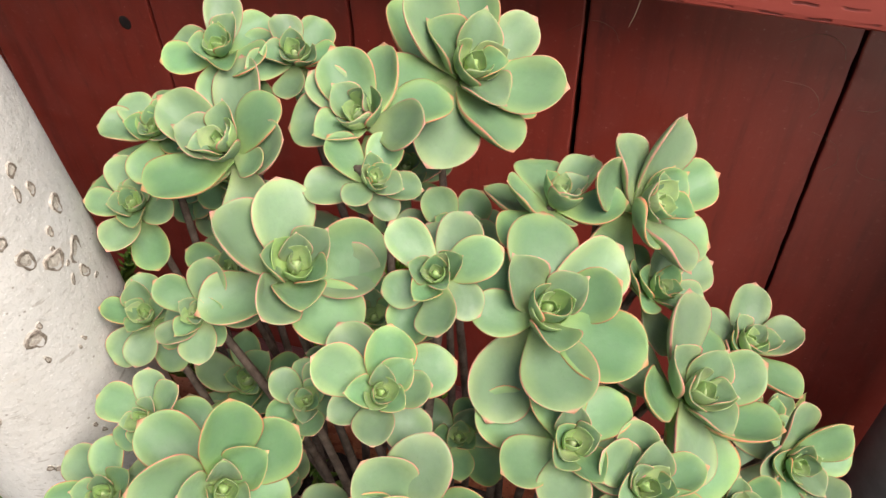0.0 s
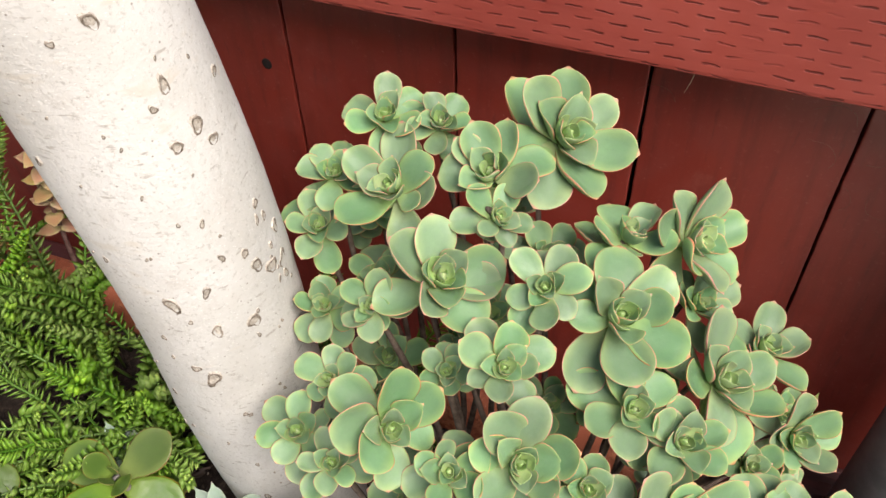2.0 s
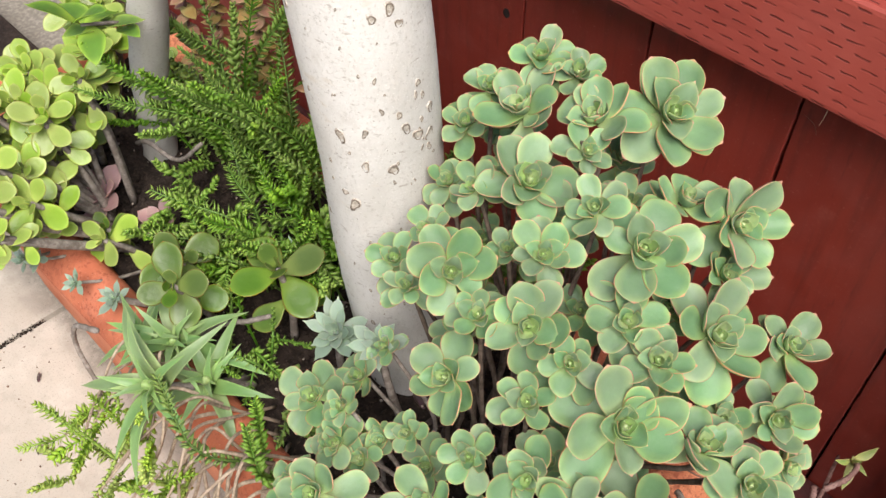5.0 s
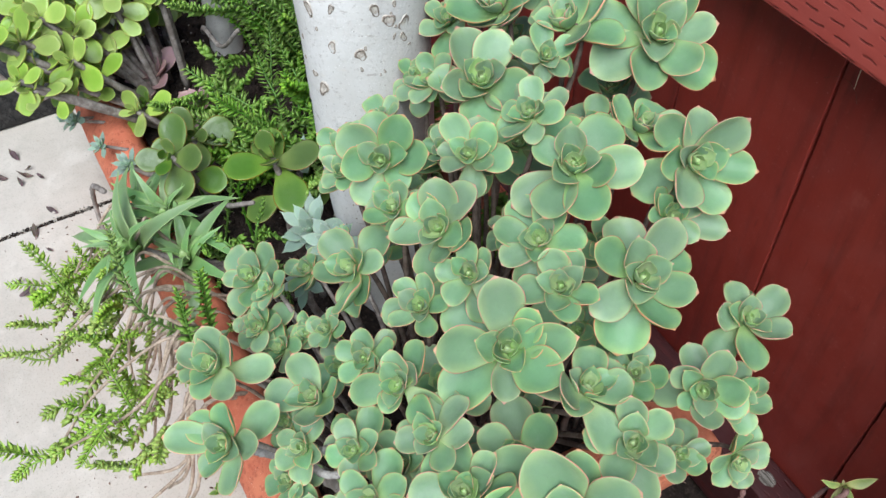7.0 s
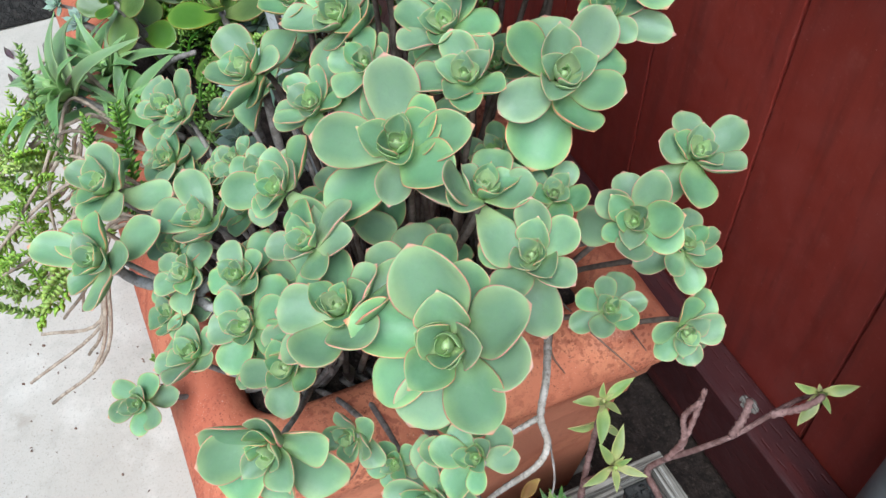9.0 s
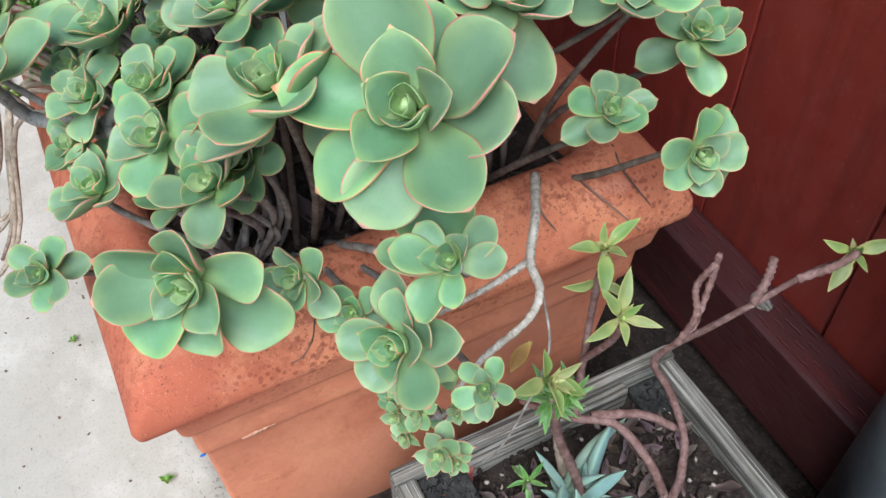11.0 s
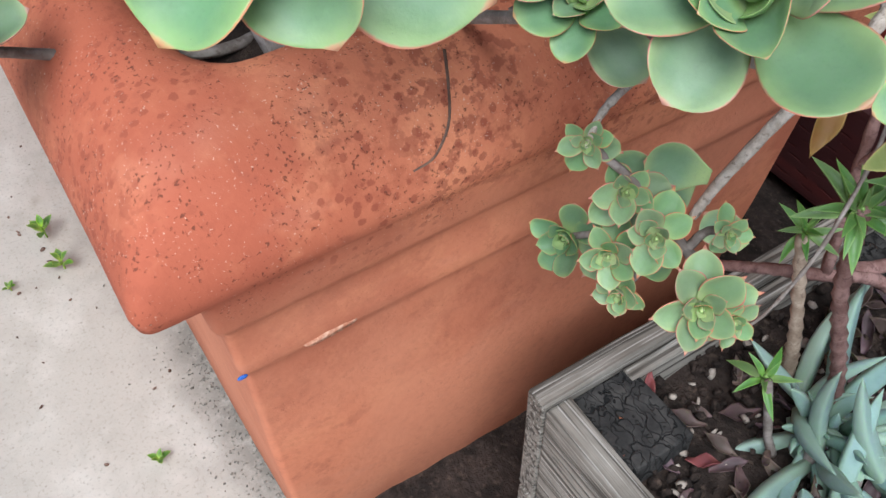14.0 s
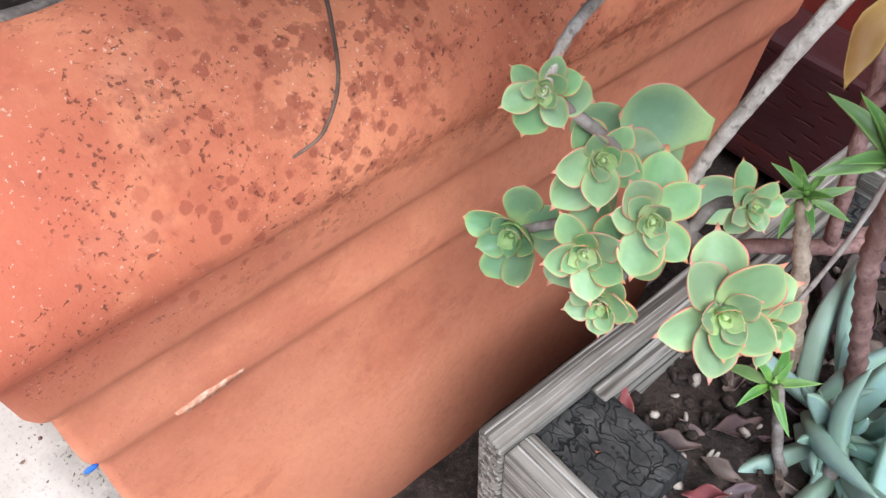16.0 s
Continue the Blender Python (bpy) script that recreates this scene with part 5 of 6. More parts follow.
def trailing():
    rnd = random.Random(77)
    plant = tagged(new("trailing_stonecrop"), "straggly yellow-green stonecrop trailing over the trough front on bare stems", "stonecrop")
    tips = [(-0.315, -0.566), (-0.283, -0.576), (-0.227, -0.585), (-0.137, -0.603), (-0.207, -0.550), (-0.147, -0.557), (-0.097, -0.546), (-0.284, -0.550), (-0.168, -0.516), (-0.122, -0.543), (-0.093, -0.522), (-0.222, -0.523),
            (-0.25, -0.50), (-0.27, -0.53), (-0.20, -0.50), (-0.12, -0.50), (-0.24, -0.60), (-0.18, -0.57), (-0.30, -0.52), (-0.16, -0.62)]
    for i, (x, y) in enumerate(tips):
        root = Vector((0.75 * x - 0.045 + rnd.uniform(-0.05, 0.05), -0.395 + rnd.uniform(-0.02, 0.01), 0.278))
        over = Vector((root.x * 0.45 + x * 0.55 + rnd.uniform(-0.01, 0.01), -0.452 + rnd.uniform(-0.015, 0.01), 0.325 + rnd.uniform(0, 0.03)))
        sag = Vector((x * 0.8 + over.x * 0.2, y * 0.7 + over.y * 0.3, 0.275 + rnd.uniform(-0.03, 0.02)))
        tip = Vector((x, y, 0.28 + rnd.uniform(-0.02, 0.02)))
        wob = [Vector((rnd.uniform(-0.014, 0.014), rnd.uniform(-0.008, 0.008), rnd.uniform(-0.012, 0.012))) for _ in range(2)]
        branch(plant, [root, root.lerp(over, 0.6) + wob[0], over, over.lerp(sag, 0.5) + wob[1], sag], 0.0016, 0.0011, M_STEM_TAN)
        sprig(plant, [over.lerp(sag, 0.55), sag, tip.lerp(sag, 0.4) + Vector((rnd.uniform(-0.006, 0.006), 0, 0.006)), tip], 0.0084 * rnd.uniform(0.8, 1.2), 0.0034, 700 + i, 0.10, M_TRAIL)
        for k in range(1 + i % 2):
            at = over.lerp(sag, rnd.uniform(0.4, 1.0))
            way = Vector((rnd.uniform(-0.05, 0.05), rnd.uniform(-0.045, 0.02), rnd.uniform(-0.01, 0.05)))
            sprig(plant, [at, at + way * 0.5 + Vector((0, 0, 0.004)), at + way], 0.0080 * rnd.uniform(0.8, 1.2), 0.0034, 800 + 2 * i + k, 0.08, M_TRAIL)
    for i in range(13):
        root = Vector((-0.17 + rnd.uniform(-0.09, 0.09), -0.40, 0.278))
        x = rnd.uniform(-0.24, -0.05)
        branch(plant, [root, (x * 0.6 + root.x * 0.4, -0.455, 0.315), (x + rnd.uniform(-0.02, 0.02), -0.485, 0.25), (x, -0.50 - rnd.uniform(0, 0.05), 0.18 + rnd.uniform(0, 0.07))], 0.0019, 0.0012, M_STEM_TAN, "bare_stem")
    for k, (a, b) in enumerate([((-0.165, -0.47, 0.35), (-0.195, -0.47, 0.42)), ((-0.125, -0.445, 0.33), (-0.130, -0.445, 0.40)), ((-0.15, -0.43, 0.31), (-0.15, -0.425, 0.39))]):
        sprig(plant, [Vector((-0.15, -0.41, 0.28)), Vector(a), Vector(b)], 0.0085, 0.0038, 760 + k, 0.25)


trailing()

jade((-0.252, -0.330, 0.372), 0.044, 1, (-0.25, -0.325, 0.275))
jade((-0.335, -0.376, 0.352), 0.036, 2, (-0.33, -0.37, 0.275), 2)
jade((-0.458, -0.392, 0.310), 0.024, 3, (-0.456, -0.385, 0.275), 1, "small jade plant with reddish-edged green leaves")
jade((-0.435, -0.405, 0.322), 0.033, 4, (-0.43, -0.375, 0.275), 1)
jade((-0.500, -0.430, 0.385), 0.034, 5, (-0.49, -0.37, 0.275), 5, "spreading jade plant spilling over the trough end")
jade((-0.545, -0.400, 0.420), 0.034, 6, (-0.50, -0.36, 0.275), 5, "tall jade plant with pale green round leaves")
jade((-0.465, -0.455, 0.355), 0.028, 7, (-0.46, -0.375, 0.275), 3)
jade((-0.520, -0.345, 0.430), 0.030, 8, (-0.50, -0.33, 0.275), 4)

jade((-0.490, -0.478, 0.395), 0.034, 9, (-0.48, -0.375, 0.275), 3, "spreading jade plant spilling over the trough end")
jade((-0.540, -0.460, 0.400), 0.034, 10, (-0.50, -0.375, 0.275), 3, "pale green jade plant leaning out of the trough")
jade((-0.565, -0.415, 0.370), 0.032, 11, (-0.50, -0.37, 0.275), 3, "pale green jade plant at the trough end")
jade((-0.445, -0.492, 0.385), 0.026, 12, (-0.45, -0.375, 0.275), 2, "small jade plant hanging over the trough front")

jade((-0.590, -0.335, 0.365), 0.036, 13, (-0.58, -0.33, 0.275), 4, "pale green jade plant on dark soil")
jade((-0.640, -0.290, 0.375), 0.036, 14, (-0.63, -0.29, 0.275), 4, "bushy pale green jade plant by the thin trunk")
jade((-0.650, -0.365, 0.370), 0.034, 15, (-0.64, -0.36, 0.275), 4, "pale green jade plant on dark soil")
jade((-0.700, -0.240, 0.380), 0.036, 16, (-0.69, -0.24, 0.275), 4, "bushy pale green jade plant near the fence")
jade((-0.585, -0.230, 0.350), 0.026, 17, (-0.58, -0.23, 0.275), 3, "small jade plant behind the thin trunk")
clump("pink_rosette", "wine-red succulent rosette on dark soil", (-0.430, -0.350, 0.312), 0.026, (0.2, -0.3, 1), PINK, M_PINK, 11, 8, 65, 320, foot=(-0.43, -0.35, 0.275))
clump("pink_rosette", "dusky pink succulent rosette on soil", (-0.515, -0.373, 0.305), 0.040, (0.2, -0.3, 1), PINK, M_PINK, 13, 8, 65, 301, foot=(-0.513, -0.366, 0.275))
clump("pale_rosette", "pale grey-green pointed succulent rosette", (-0.176, -0.332, 0.361), 0.030, (0.3, -0.4, 1), PALE, M_PALE, 20, 10, 70, 302, foot=(-0.175, -0.33, 0.275))
clump("pale_rosette", "small grey-green rosette beside the trunk foot", (-0.118, -0.335, 0.402), 0.022, (0.4, -0.5, 1), PALE, M_AEON, 16, 5, 65, 303, foot=(-0.11, -0.32, 0.275))
clump("pale_rosette", "pale grey rosette beneath the trunk", (-0.150, -0.352, 0.335), 0.022, (0.3, -0.4, 1), PALE, M_PALE, 16, 5, 65, 304, foot=(-0.15, -0.34, 0.275))
clump("pale_rosette", "small whitish green rosette by the trough edge", (-0.365, -0.435, 0.325), 0.018, (0.2, -0.4, 1), PALE, M_PALE, 14, 10, 70, 305, foot=(-0.36, -0.38, 0.275))
clump("pale_rosette", "small pale rosette among stonecrop", (-0.285, -0.30, 0.335), 0.024, (0.2, -0.4, 1), PALE, M_PALE, 16, 5, 65, 306, foot=(-0.285, -0.30, 0.275))
for i, (x, y, z) in enumerate([(-0.49, -0.468, 0.30), (-0.47, -0.462, 0.31), (-0.505, -0.45, 0.33), (-0.515, -0.475, 0.36), (-0.415, -0.45, 0.315)]):
    clump("pale_rosette", "tiny beige-grey rosette over the trough rim", (x, y, z), 0.014, (0.2, -0.6, 0.8), PALE, M_PALE, 12, 8, 65, 310 + i, foot=(x, -0.38, 0.277), stem_r=0.0015, group="tiny rim rosettes")

for i, (c, R, n, N) in enumerate([((-0.245, -0.468, 0.352), 0.078, 12, (0.1, -0.6, 0.8)), ((-0.280, -0.425, 0.335), 0.074, 14, (0.3, -0.3, 1)), ((-0.235, -0.425, 0.325), 0.066, 12, (0.2, -0.2, 1)), ((-0.31, -0.44, 0.33), 0.055, 10, (-0.1, -0.4, 1))]):
    clump("aloe", "spiky green aloe with recurved pointed leaves", c, R, N, ALOE, M_ALOE, n, 12, 78, 330 + i, "aloe", (c[0], max(c[1], -0.385), 0.275), group="aloes")


def thin_tree():
    tree = tagged(new("young_tree"), "thin grey young tree trunk with a few bright broad leaves", "tree")
    branch(tree, [(-0.566, -0.277, 0.25), (-0.548, -0.278, 0.32), (-0.520, -0.28, 0.40), (-0.478, -0.28, 0.50), (-0.440, -0.28, 0.60), (-0.37, -0.28, 0.80)], 0.019, 0.017, M_BARK, "trunk", sides=20)
    tw = branch(tree, [(-0.490, -0.28, 0.47), (-0.470, -0.31, 0.50), (-0.468, -0.345, 0.515)], 0.002, 0.0014, M_STEM, "twig")
    rnd = random.Random(9)
    for k in range(11):
        c = Vector((-0.490, -0.285, 0.47)).lerp(Vector((-0.468, -0.35, 0.52)), 0.25 + 0.075 * k)
        lf = new("leaf", BROAD[k % 4])
        lf.parent = tw
        s = rnd.uniform(0.035, 0.05)
        lf.matrix_basis = Matrix.Translation(c) @ Matrix.Rotation(k * 2.4, 4, "Z") @ Matrix.Rotation(radians(rnd.uniform(-20, 45)), 4, "X") @ Matrix.Diagonal((s, s, s, 1))


thin_tree()


def stacked(pts, seed, size=0.011):
    """Pairs of triangular leaves threaded on an upright stem."""
    rnd = random.Random(seed)
    plant = tagged(new("stacked_succulent"), "upright succulent with orange-tan leaves stacked along its stem", "succulent", "stacked succulents")
    path = smooth_path(pts, 10)
    stem = branch(plant, pts, 0.0022, 0.0016, M_STEM_PINK)
    for i, p in enumerate(path[8:]):
        d = (path[min(i + 9, len(path) - 1)] - path[i + 7]).normalized()
        for side in (0, 1):
            lf = new("leaf", STACK[rnd.randrange(4)])
            lf.parent = stem
            s = size * rnd.uniform(0.8, 1.15)
            lf.matrix_basis = Matrix.Translation(p) @ facing(d, (i % 2) * 1.57 + side * 3.14 + rnd.uniform(-0.3, 0.3)) @ Matrix.Rotation(radians(rnd.uniform(-32, -4)), 4, "X") @ Matrix.Diagonal((s, s, s, 1))


STACK = leaf_set(M_ORANGE, "stacked_leaf", 140, width=0.9, thick=0.22, peak=0.35, base=0.7, tip=0.08, cup=0.1, curl=0.1, point=1.1, nu=4, nv=5)
stacked([(-0.52, -0.19, 0.275), (-0.51, -0.18, 0.36), (-0.490, -0.17, 0.47), (-0.470, -0.17, 0.57), (-0.46, -0.17, 0.64)], 1, 0.019)
stacked([(-0.47, -0.18, 0.275), (-0.48, -0.175, 0.37), (-0.475, -0.17, 0.47)], 2, 0.017)
stacked([(-0.40, -0.18, 0.275), (-0.40, -0.17, 0.42), (-0.375, -0.165, 0.52)], 3, 0.017)
stacked([(-0.55, -0.20, 0.275), (-0.56, -0.18, 0.36), (-0.555, -0.17, 0.45)], 4, 0.016)
stacked([(-0.53, -0.22, 0.275), (-0.535, -0.22, 0.40), (-0.52, -0.22, 0.52)], 5, 0.016)

# grey twigs in the bed
for k, pts in enumerate([[(-0.60, -0.53, 0.345), (-0.57, -0.505, 0.30), (-0.555, -0.485, 0.285), (-0.53, -0.45, 0.31)], [(-0.56, -0.30, 0.30), (-0.50, -0.31, 0.345), (-0.44, -0.31, 0.36), (-0.40, -0.30, 0.40)], [(-0.30, -0.40, 0.29), (-0.275, -0.38, 0.32), (-0.245, -0.372, 0.345), (-0.225, -0.36, 0.36)], [(-0.62, -0.50, 0.30), (-0.57, -0.47, 0.32), (-0.54, -0.455, 0.335), (-0.50, -0.41, 0.32)],
                         [(-0.35, -0.462, 0.315), (-0.39, -0.47, 0.29), (-0.40, -0.475, 0.25), (-0.37, -0.478, 0.22)]]):
    tagged(branch(None, pts, 0.0028, 0.002, M_STEM, "twig", rings=0.2), "bare grey-brown succulent twig lying among plants", "twig", "bare twigs")

# ---- plants in and over the wooden box ----
def chalk_bush():
    plant = tagged(new("blue_chalk_succulent"), "blue-grey finger-leaved succulent spreading in the wooden box", "succulent")
    heads = [((0.185, -0.246, 0.156), (-0.3, -0.1, 1), 0.036, 5, 35, 75), ((0.190, -0.242, 0.154), (0.75, 0.55, 0.55), 0.058, 6, 5, 60), ((0.196, -0.262, 0.152), (0.45, -0.75, 0.6), 0.050, 7, 15, 70), ((0.208, -0.238, 0.152), (0.8, 0.5, 0.4), 0.062, 7, 0, 55),
             ((0.212, -0.258, 0.152), (0.9, 0.1, 0.5), 0.060, 7, 0, 60), ((0.236, -0.244, 0.152), (0.7, 0.2, 0.7), 0.058, 7, 5, 65), ((0.228, -0.282, 0.150), (0.6, -0.4, 0.7), 0.052, 6, 5, 65), ((0.262, -0.262, 0.150), (0.6, 0.0, 0.8), 0.056, 7, 5, 65)]
    for i, (c, N, R, n, lo, hi) in enumerate(heads):
        rosette(plant, Vector(c), R, Vector(N), CHALK, M_CHALK, n=n, flat=lo, steep=hi, seed=400 + i, name="shoot", len_in=0.55)
        branch(plant, [(c[0] + 0.005, c[1] + 0.004, 0.134), (c[0] + 0.002, c[1], 0.140), c], 0.003, 0.0025, M_STEM)


chalk_bush()


def rambler():
    plant = tagged(new("rambling_succulent"), "leggy succulent with pinkish bare stems and yellow-green leaf tips", "succulent")
    base = Vector((0.208, -0.192, 0.140))
    branch(plant, [base, (0.203, -0.185, 0.158), (0.186, -0.172, 0.166), (0.160, -0.164, 0.172), (0.141, -0.163, 0.177), (0.143, -0.157, 0.192), (0.155, -0.145, 0.218), (0.168, -0.130, 0.248), (0.167, -0.105, 0.250), (0.162, -0.075, 0.242), (0.158, -0.047, 0.230)], 0.0029, 0.0016, M_STEM_PINK, rings=0.10, n=7)
    branch(plant, [(0.166, -0.098, 0.249), (0.175, -0.085, 0.262), (0.176, -0.072, 0.266), (0.173, -0.066, 0.262)], 0.0026, 0.002, M_STEM_PINK, rings=0.3, n=8)
    branch(plant, [(0.168, -0.130, 0.248), (0.165, -0.122, 0.262), (0.160, -0.116, 0.272)], 0.0028, 0.0024, M_STEM_PINK, rings=0.35, n=8)
    branch(plant, [(0.150, -0.150, 0.206), (0.140, -0.135, 0.232), (0.136, -0.130, 0.258)], 0.0022, 0.002, M_STEM_PINK, rings=0.35, n=8)
    branch(plant, [(0.146, -0.155, 0.198), (0.148, -0.148, 0.225), (0.142, -0.148, 0.245), (0.147, -0.144, 0.268)], 0.0022, 0.002, M_STEM_PINK, rings=0.35, n=8)
    branch(plant, [base + Vector((-0.003, -0.002, 0)), (0.192, -0.202, 0.170), (0.171, -0.213, 0.188), (0.160, -0.235, 0.196), (0.145, -0.246, 0.192), (0.128, -0.250, 0.180)], 0.0029, 0.0022, M_STEM_PINK, rings=0.08, n=9)
    branch(plant, [(0.162, -0.225, 0.194), (0.172, -0.196, 0.188), (0.182, -0.176, 0.172)], 0.0028, 0.0024, M_STEM_PINK, rings=0.1)
    branch(plant, [(0.190, -0.240, 0.138), (0.184, -0.248, 0.18), (0.178, -0.260, 0.225), (0.176, -0.265, 0.262)], 0.0030, 0.0024, M_STEM_PINK, rings=0.25, n=12)
    branch(plant, [(0.160, -0.235, 0.196), (0.150, -0.228, 0.26), (0.147, -0.224, 0.32)], 0.0022, 0.0018, M_STEM_PINK, rings=0.25, n=10)
    branch(plant, [(0.152, -0.230, 0.24), (0.170, -0.230, 0.280), (0.182, -0.236, 0.314)], 0.0020, 0.0018, M_STEM_PINK, rings=0.25, n=10)
    broad = [((0.147, -0.224, 0.325), 0.022, (0.3, -0.3, 1), 6), ((0.183, -0.237, 0.318), 0.021, (0.6, -0.2, 0.8), 7), ((0.149, -0.220, 0.295), 0.020, (0.9, -0.1, 0.2), 4), ((0.186, -0.272, 0.296), 0.024, (0.7, 0.3, 0.55), 7), ((0.173, -0.066, 0.262), 0.026, (0.5, -0.4, 0.5), 5)]
    spiky = [((0.176, -0.266, 0.262), 0.018, (0.5, -0.3, 0.9), 20), ((0.152, -0.246, 0.220), 0.014, (0.2, -0.5, 0.9), 10), ((0.186, -0.262, 0.276), 0.015, (0.8, -0.1, 0.6), 13), ((0.174, -0.273, 0.180), 0.016, (0.2, -0.3, 1), 8)]
    for i, (c, R, N, n) in enumerate(broad):
        rosette(plant, Vector(c), R, Vector(N), POINT, M_POINT, n=n, flat=5, steep=68, seed=430 + i, name="leaf_tuft", len_in=0.5)
    for i, (c, R, N, n) in enumerate(spiky):
        rosette(plant, Vector(c), R, Vector(N), SPIKE, M_SPIKE, n=n, flat=-12, steep=66, seed=445 + i, name="leaf_tuft", label="tuft of narrow pointed green leaves", len_in=0.6)
    branch(plant, [(0.166, -0.240, 0.140), (0.164, -0.246, 0.175), (0.153, -0.248, 0.218)], 0.0030, 0.0022, M_STEM_TAN, rings=0.28, n=12)
    branch(plant, [(0.186, -0.268, 0.138), (0.182, -0.270, 0.15), (0.176, -0.274, 0.180)], 0.002, 0.0015, M_STEM)


rambler()


def hanging_clump():
    plant = tagged(new("trailing_rosettes"), "small yellow-green pink-edged rosettes trailing down beside the trough", "succulent")
    rows = [((0.140, -0.341, 0.297), 0.0085, (0.6, -0.6, 0.5)), ((0.147, -0.331, 0.280), 0.0110, (0.6, -0.5, 0.6)), ((0.160, -0.331, 0.274), 0.0120, (0.6, -0.6, 0.6)), ((0.152, -0.339, 0.264), 0.0105, (0.5, -0.7, 0.5)), ((0.178, -0.329, 0.262), 0.0150, (0.6, -0.6, 0.6)),
            ((0.124, -0.330, 0.240), 0.0150, (0.4, -0.8, 0.4)), ((0.157, -0.338, 0.252), 0.0090, (0.4, -0.8, 0.2)), ((0.184, -0.322, 0.258), 0.0085, (0.8, -0.3, 0.5)), ((0.170, -0.315, 0.275), 0.0070, (0.8, -0.4, 0.5))]
    knot = Vector((0.160, -0.318, 0.262))
    for i, (c, R, N) in enumerate(rows):
        if i == 5:
            rosette(plant, Vector(c), R, Vector(N), AEON, M_AEON, seed=460 + i, inner=AEON_IN, middle=AEON_MID, old=1)
        else:
            rosette(plant, Vector(c), R * 0.98, Vector(N), SMALL, M_SMALL, seed=460 + i, inner=SMALL, middle=SMALL, old=2)
        branch(plant, [knot, knot.lerp(Vector(c), 0.5) + Vector((-0.003, 0.003, 0)), Vector(c) - Vector(N).normalized() * R * 0.2], 0.0014, 0.0011, M_STEM)
    rnd = random.Random(4)
    for k, (c, R) in enumerate([((0.146, -0.312, 0.278), 0.016), ((0.136, -0.318, 0.272), 0.013), ((0.142, -0.305, 0.262), 0.012), ((0.150, -0.288, 0.243), 0.015), ((0.140, -0.322, 0.258), 0.012), ((0.152, -0.318, 0.250), 0.012)]):
        ob = new("leaf", AEON[k % 5])
        ob.parent = plant
        ob.matrix_basis = Matrix.Translation(c) @ facing((0.6, -0.7, 0.35), rnd.uniform(0, 6.28)) @ Matrix.Diagonal((R * 1.25, R * 1.1, R, 1)) @ Matrix.Translation((0, -0.5, 0))
    # pale woody stems that carry the clump down from the shrub
    branch(plant, [(0.095, -0.232, 0.33), (0.128, -0.252, 0.340), (0.146, -0.265, 0.335), (0.160, -0.268, 0.330), (0.164, -0.276, 0.318), (0.160, -0.294, 0.298), (0.153, -0.303, 0.272), (0.152, -0.308, 0.262)], 0.0025, 0.0015, M_STEM_PALE, "stem", rings=0.10, n=8, label="pale grey woody stem")
    branch(plant, [(0.146, -0.265, 0.335), (0.144, -0.282, 0.326), (0.140, -0.300, 0.316), (0.137, -0.318, 0.310), (0.138, -0.334, 0.304), (0.140, -0.341, 0.295)], 0.0018, 0.0009, M_STEM_PALE, "stem", rings=0.12, n=8)
    lf = part("dead_leaf", DRY[1], None, plant, "withered orange-brown leaf")
    lf.data = leaf_mesh("dead_leaf", M_DEAD, width=0.42, thick=0.05, peak=0.5, base=0.1, tip=0.05, cup=0.35, curl=0.25, wave=0.05, point=0.9, seed=55, nu=6, nv=9)
    lf.matrix_basis = Matrix.Translation((0.163, -0.272, 0.298)) @ facing((0.75, -0.55, 0.35), 2.7) @ Matrix.Diagonal((0.017, 0.019, 0.018, 1))
    branch(plant, [(0.152, -0.262, 0.322), (0.172, -0.268, 0.300), (0.180, -0.285, 0.270), (0.178, -0.296, 0.240), (0.172, -0.302, 0.222)], 0.0007, 0.0005, M_STEM, "thread", rings=0.3)


M_SMALL = mat_leaf("young_rosette_leaf", (0.205, 0.315, 0.150), (0.40, 0.485, 0.205), (0.60, 0.17, 0.12), 1.0, edge=0.6, band=0.76)
SMALL = leaf_set(M_SMALL, "small_rosette_leaf", 120, width=0.82, thick=0.16, peak=0.54, base=0.40, tip=0.10, cup=0.32, curl=0.16, point=0.76, nu=7, nv=13)
hanging_clump()

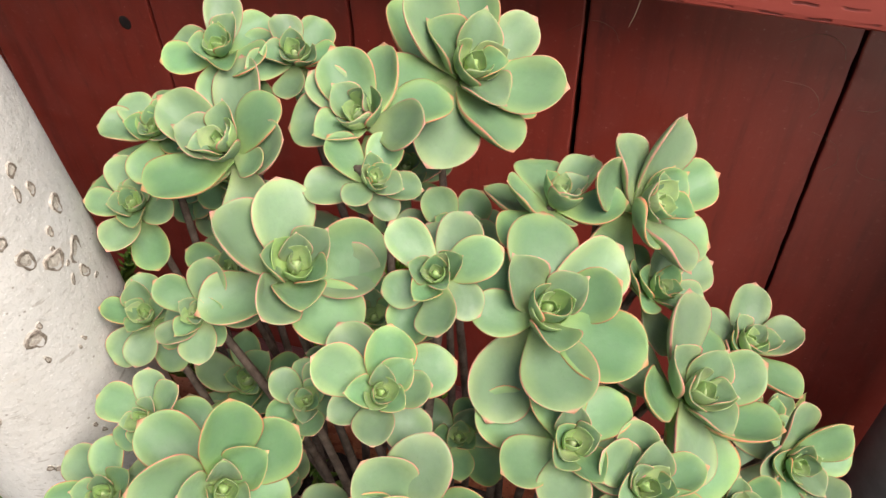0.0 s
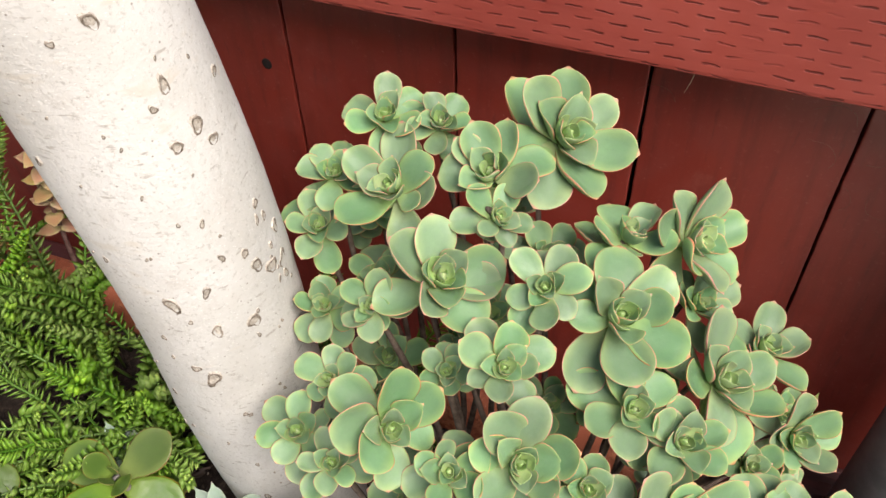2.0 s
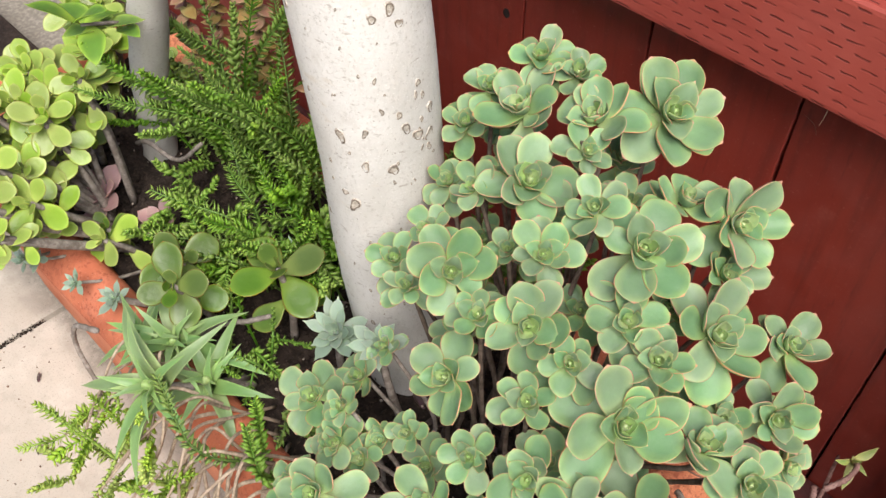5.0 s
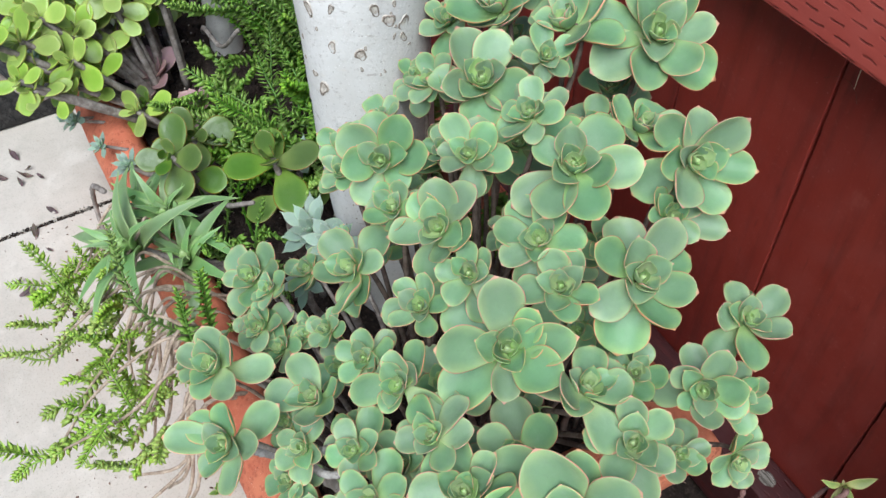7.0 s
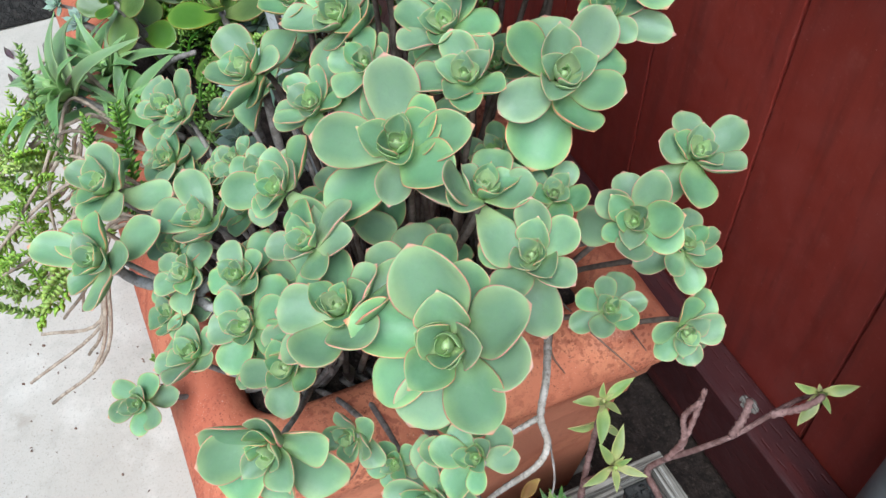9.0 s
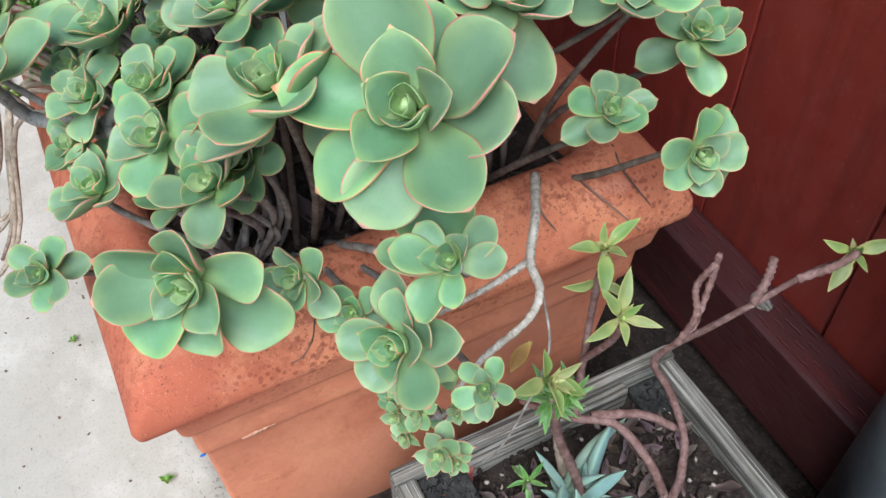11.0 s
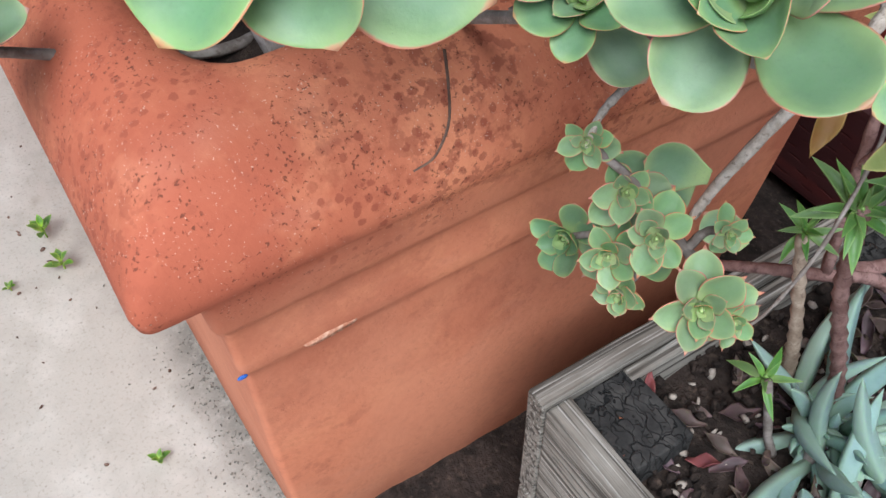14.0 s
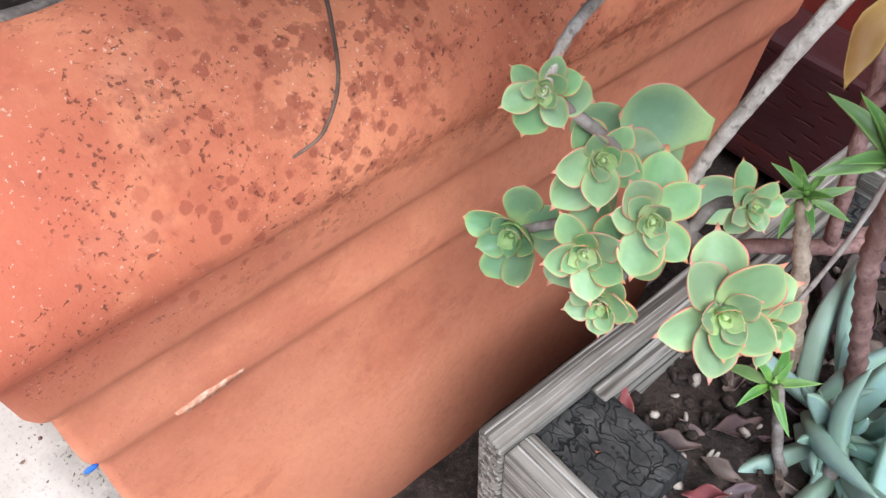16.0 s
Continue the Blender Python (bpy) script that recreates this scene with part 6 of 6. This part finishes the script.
# ---- small things ----
def small_things():
    # straw stuck under the rail and a dangling hair
    tagged(branch(None, [(0.030, -0.030, 0.541), (0.028, -0.026, 0.527), (0.025, -0.020, 0.513)], 0.0004, 0.0002, M_TAN, "straw"), "pale straw hanging below the top rail", "straw")
    # dry fibres and web threads caught on the boards
    rf = random.Random(8)
    for x, z in ((0.135, 0.50), (0.150, 0.47), (0.128, 0.46), (0.160, 0.44), (0.145, 0.425), (0.02, 0.49)):
        a = rf.uniform(0, 6.28)
        pts = [(x + 0.010 * k * math.cos(a + k * 0.5), -0.002 - 0.001 * (k % 2), z + 0.010 * k * math.sin(a + k * 0.5)) for k in range(4)]
        tagged(branch(None, pts, 0.00016, 0.00008, M_DRY, "fibre", sides=5), "thin pale fibre caught on a red board", "fibre", "caught fibres")
    # fine root hair on the rim
    tagged(branch(None, [(0.092, -0.352, 0.3005), (0.100, -0.356, 0.2965), (0.108, -0.361, 0.2905), (0.112, -0.368, 0.2850), (0.1125, -0.375, 0.2835)], 0.0005, 0.0003, M_DRY, "dry_root"), "thin dry root lying on the terracotta rim", "root")
    for k, pts in enumerate([[(0.06, -0.20, 0.301), (0.085, -0.195, 0.300), (0.105, -0.185, 0.292), (0.117, -0.175, 0.281)], [(0.07, -0.165, 0.302), (0.09, -0.17, 0.300), (0.11, -0.165, 0.290)], [(0.075, -0.215, 0.302), (0.092, -0.225, 0.300), (0.105, -0.222, 0.293)]]):
        tagged(branch(None, pts, 0.0008, 0.0004, M_DRY, "dry_root"), "thin dry root lying on the terracotta rim", "root")
    bm = bmesh.new()
    r = bmesh.ops.create_icosphere(bm, subdivisions=2, radius=0.0018, matrix=Matrix.Translation((0.0878, -0.4300, 0.2000)) @ Matrix.Diagonal((0.35, 1.1, 0.55, 1)))
    tagged(part("paint_fleck", bm, M_BLUE), "tiny blue paint fleck on the terracotta step", "paint")
    bm = bmesh.new()
    rc = random.Random(17)
    steps = [k / 13 for k in range(14)]
    edge = [(0.026 * q, 0.0016 * math.sin(math.pi * q) + rc.uniform(0, 0.0012) + 0.0015 * q) for q in steps] + [(0.026 * q, -0.0010 * math.sin(math.pi * q) - rc.uniform(0, 0.0009) + 0.0015 * q) for q in reversed(steps[1:-1])]
    low = [bm.verts.new((0.0882, -0.408 + 0.8 * y, 0.2012 + z)) for y, z in edge]
    high = [bm.verts.new((0.0896, -0.4074 + 0.75 * y, 0.2014 + 0.75 * z)) for y, z in edge]
    for k in range(len(edge)):
        bm.faces.new((low[k], low[(k + 1) % len(edge)], high[(k + 1) % len(edge)], high[k]))
    bm.faces.new(high)
    tagged(part("chip", bm, mat_simple("bare_clay", (0.46, 0.18, 0.10), (0.70, 0.44, 0.31), 600)), "pale chipped patch on the terracotta step", "chip")
    for i, (x, y, k_size) in enumerate([(-0.028, -0.469, 1.0), (-0.199, -0.507, 0.8), (-0.233, -0.474, 1.8), (-0.198, -0.472, 1.6)]):
        c = tagged(new("seedling"), "tiny green seedling growing on the paving", "weed", "seedlings")
        twig = branch(c, [(x, y, 0.0), (x + 0.001, y, 0.004 * k_size), (x + 0.003, y - 0.001, 0.007 * k_size)], 0.0006, 0.0004, M_FERN, sides=5)
        for k in range(6):
            lf = new("leaf", BROAD[k % 4])
            lf.parent = twig
            lf.matrix_basis = Matrix.Translation((x + 0.0005 * k, y, (0.003 + 0.0008 * k) * k_size)) @ Matrix.Rotation(k * 2.4 + i, 4, "Z") @ Matrix.Rotation(radians(20 + 7 * k), 4, "X") @ Matrix.Scale((0.0075 - 0.0005 * k) * k_size, 4)
    # knot on the bottom rail, nail and knot on the boards
    bm = bmesh.new()
    bmesh.ops.create_icosphere(bm, subdivisions=3, radius=0.009, matrix=Matrix.Translation((0.098, -0.020, 0.1055)) @ Matrix.Diagonal((1.1, 0.8, 0.18, 1)))
    for v in bm.verts:
        v.co.z += noise.noise(v.co * 400) * 0.0012
    tagged(part("wood_knot", bm, M_GREYWOOD), "bare grey knot in the bottom rail", "knot")
    bm = bmesh.new()
    bmesh.ops.create_icosphere(bm, subdivisions=3, radius=0.0045, matrix=Matrix.Translation((-0.304, 0.0005, 0.445)) @ Matrix.Diagonal((1.0, 0.15, 1.2, 1)))
    tagged(part("wood_knot", bm, M_BLACK), "dark knot in a red fence board", "knot")


small_things()
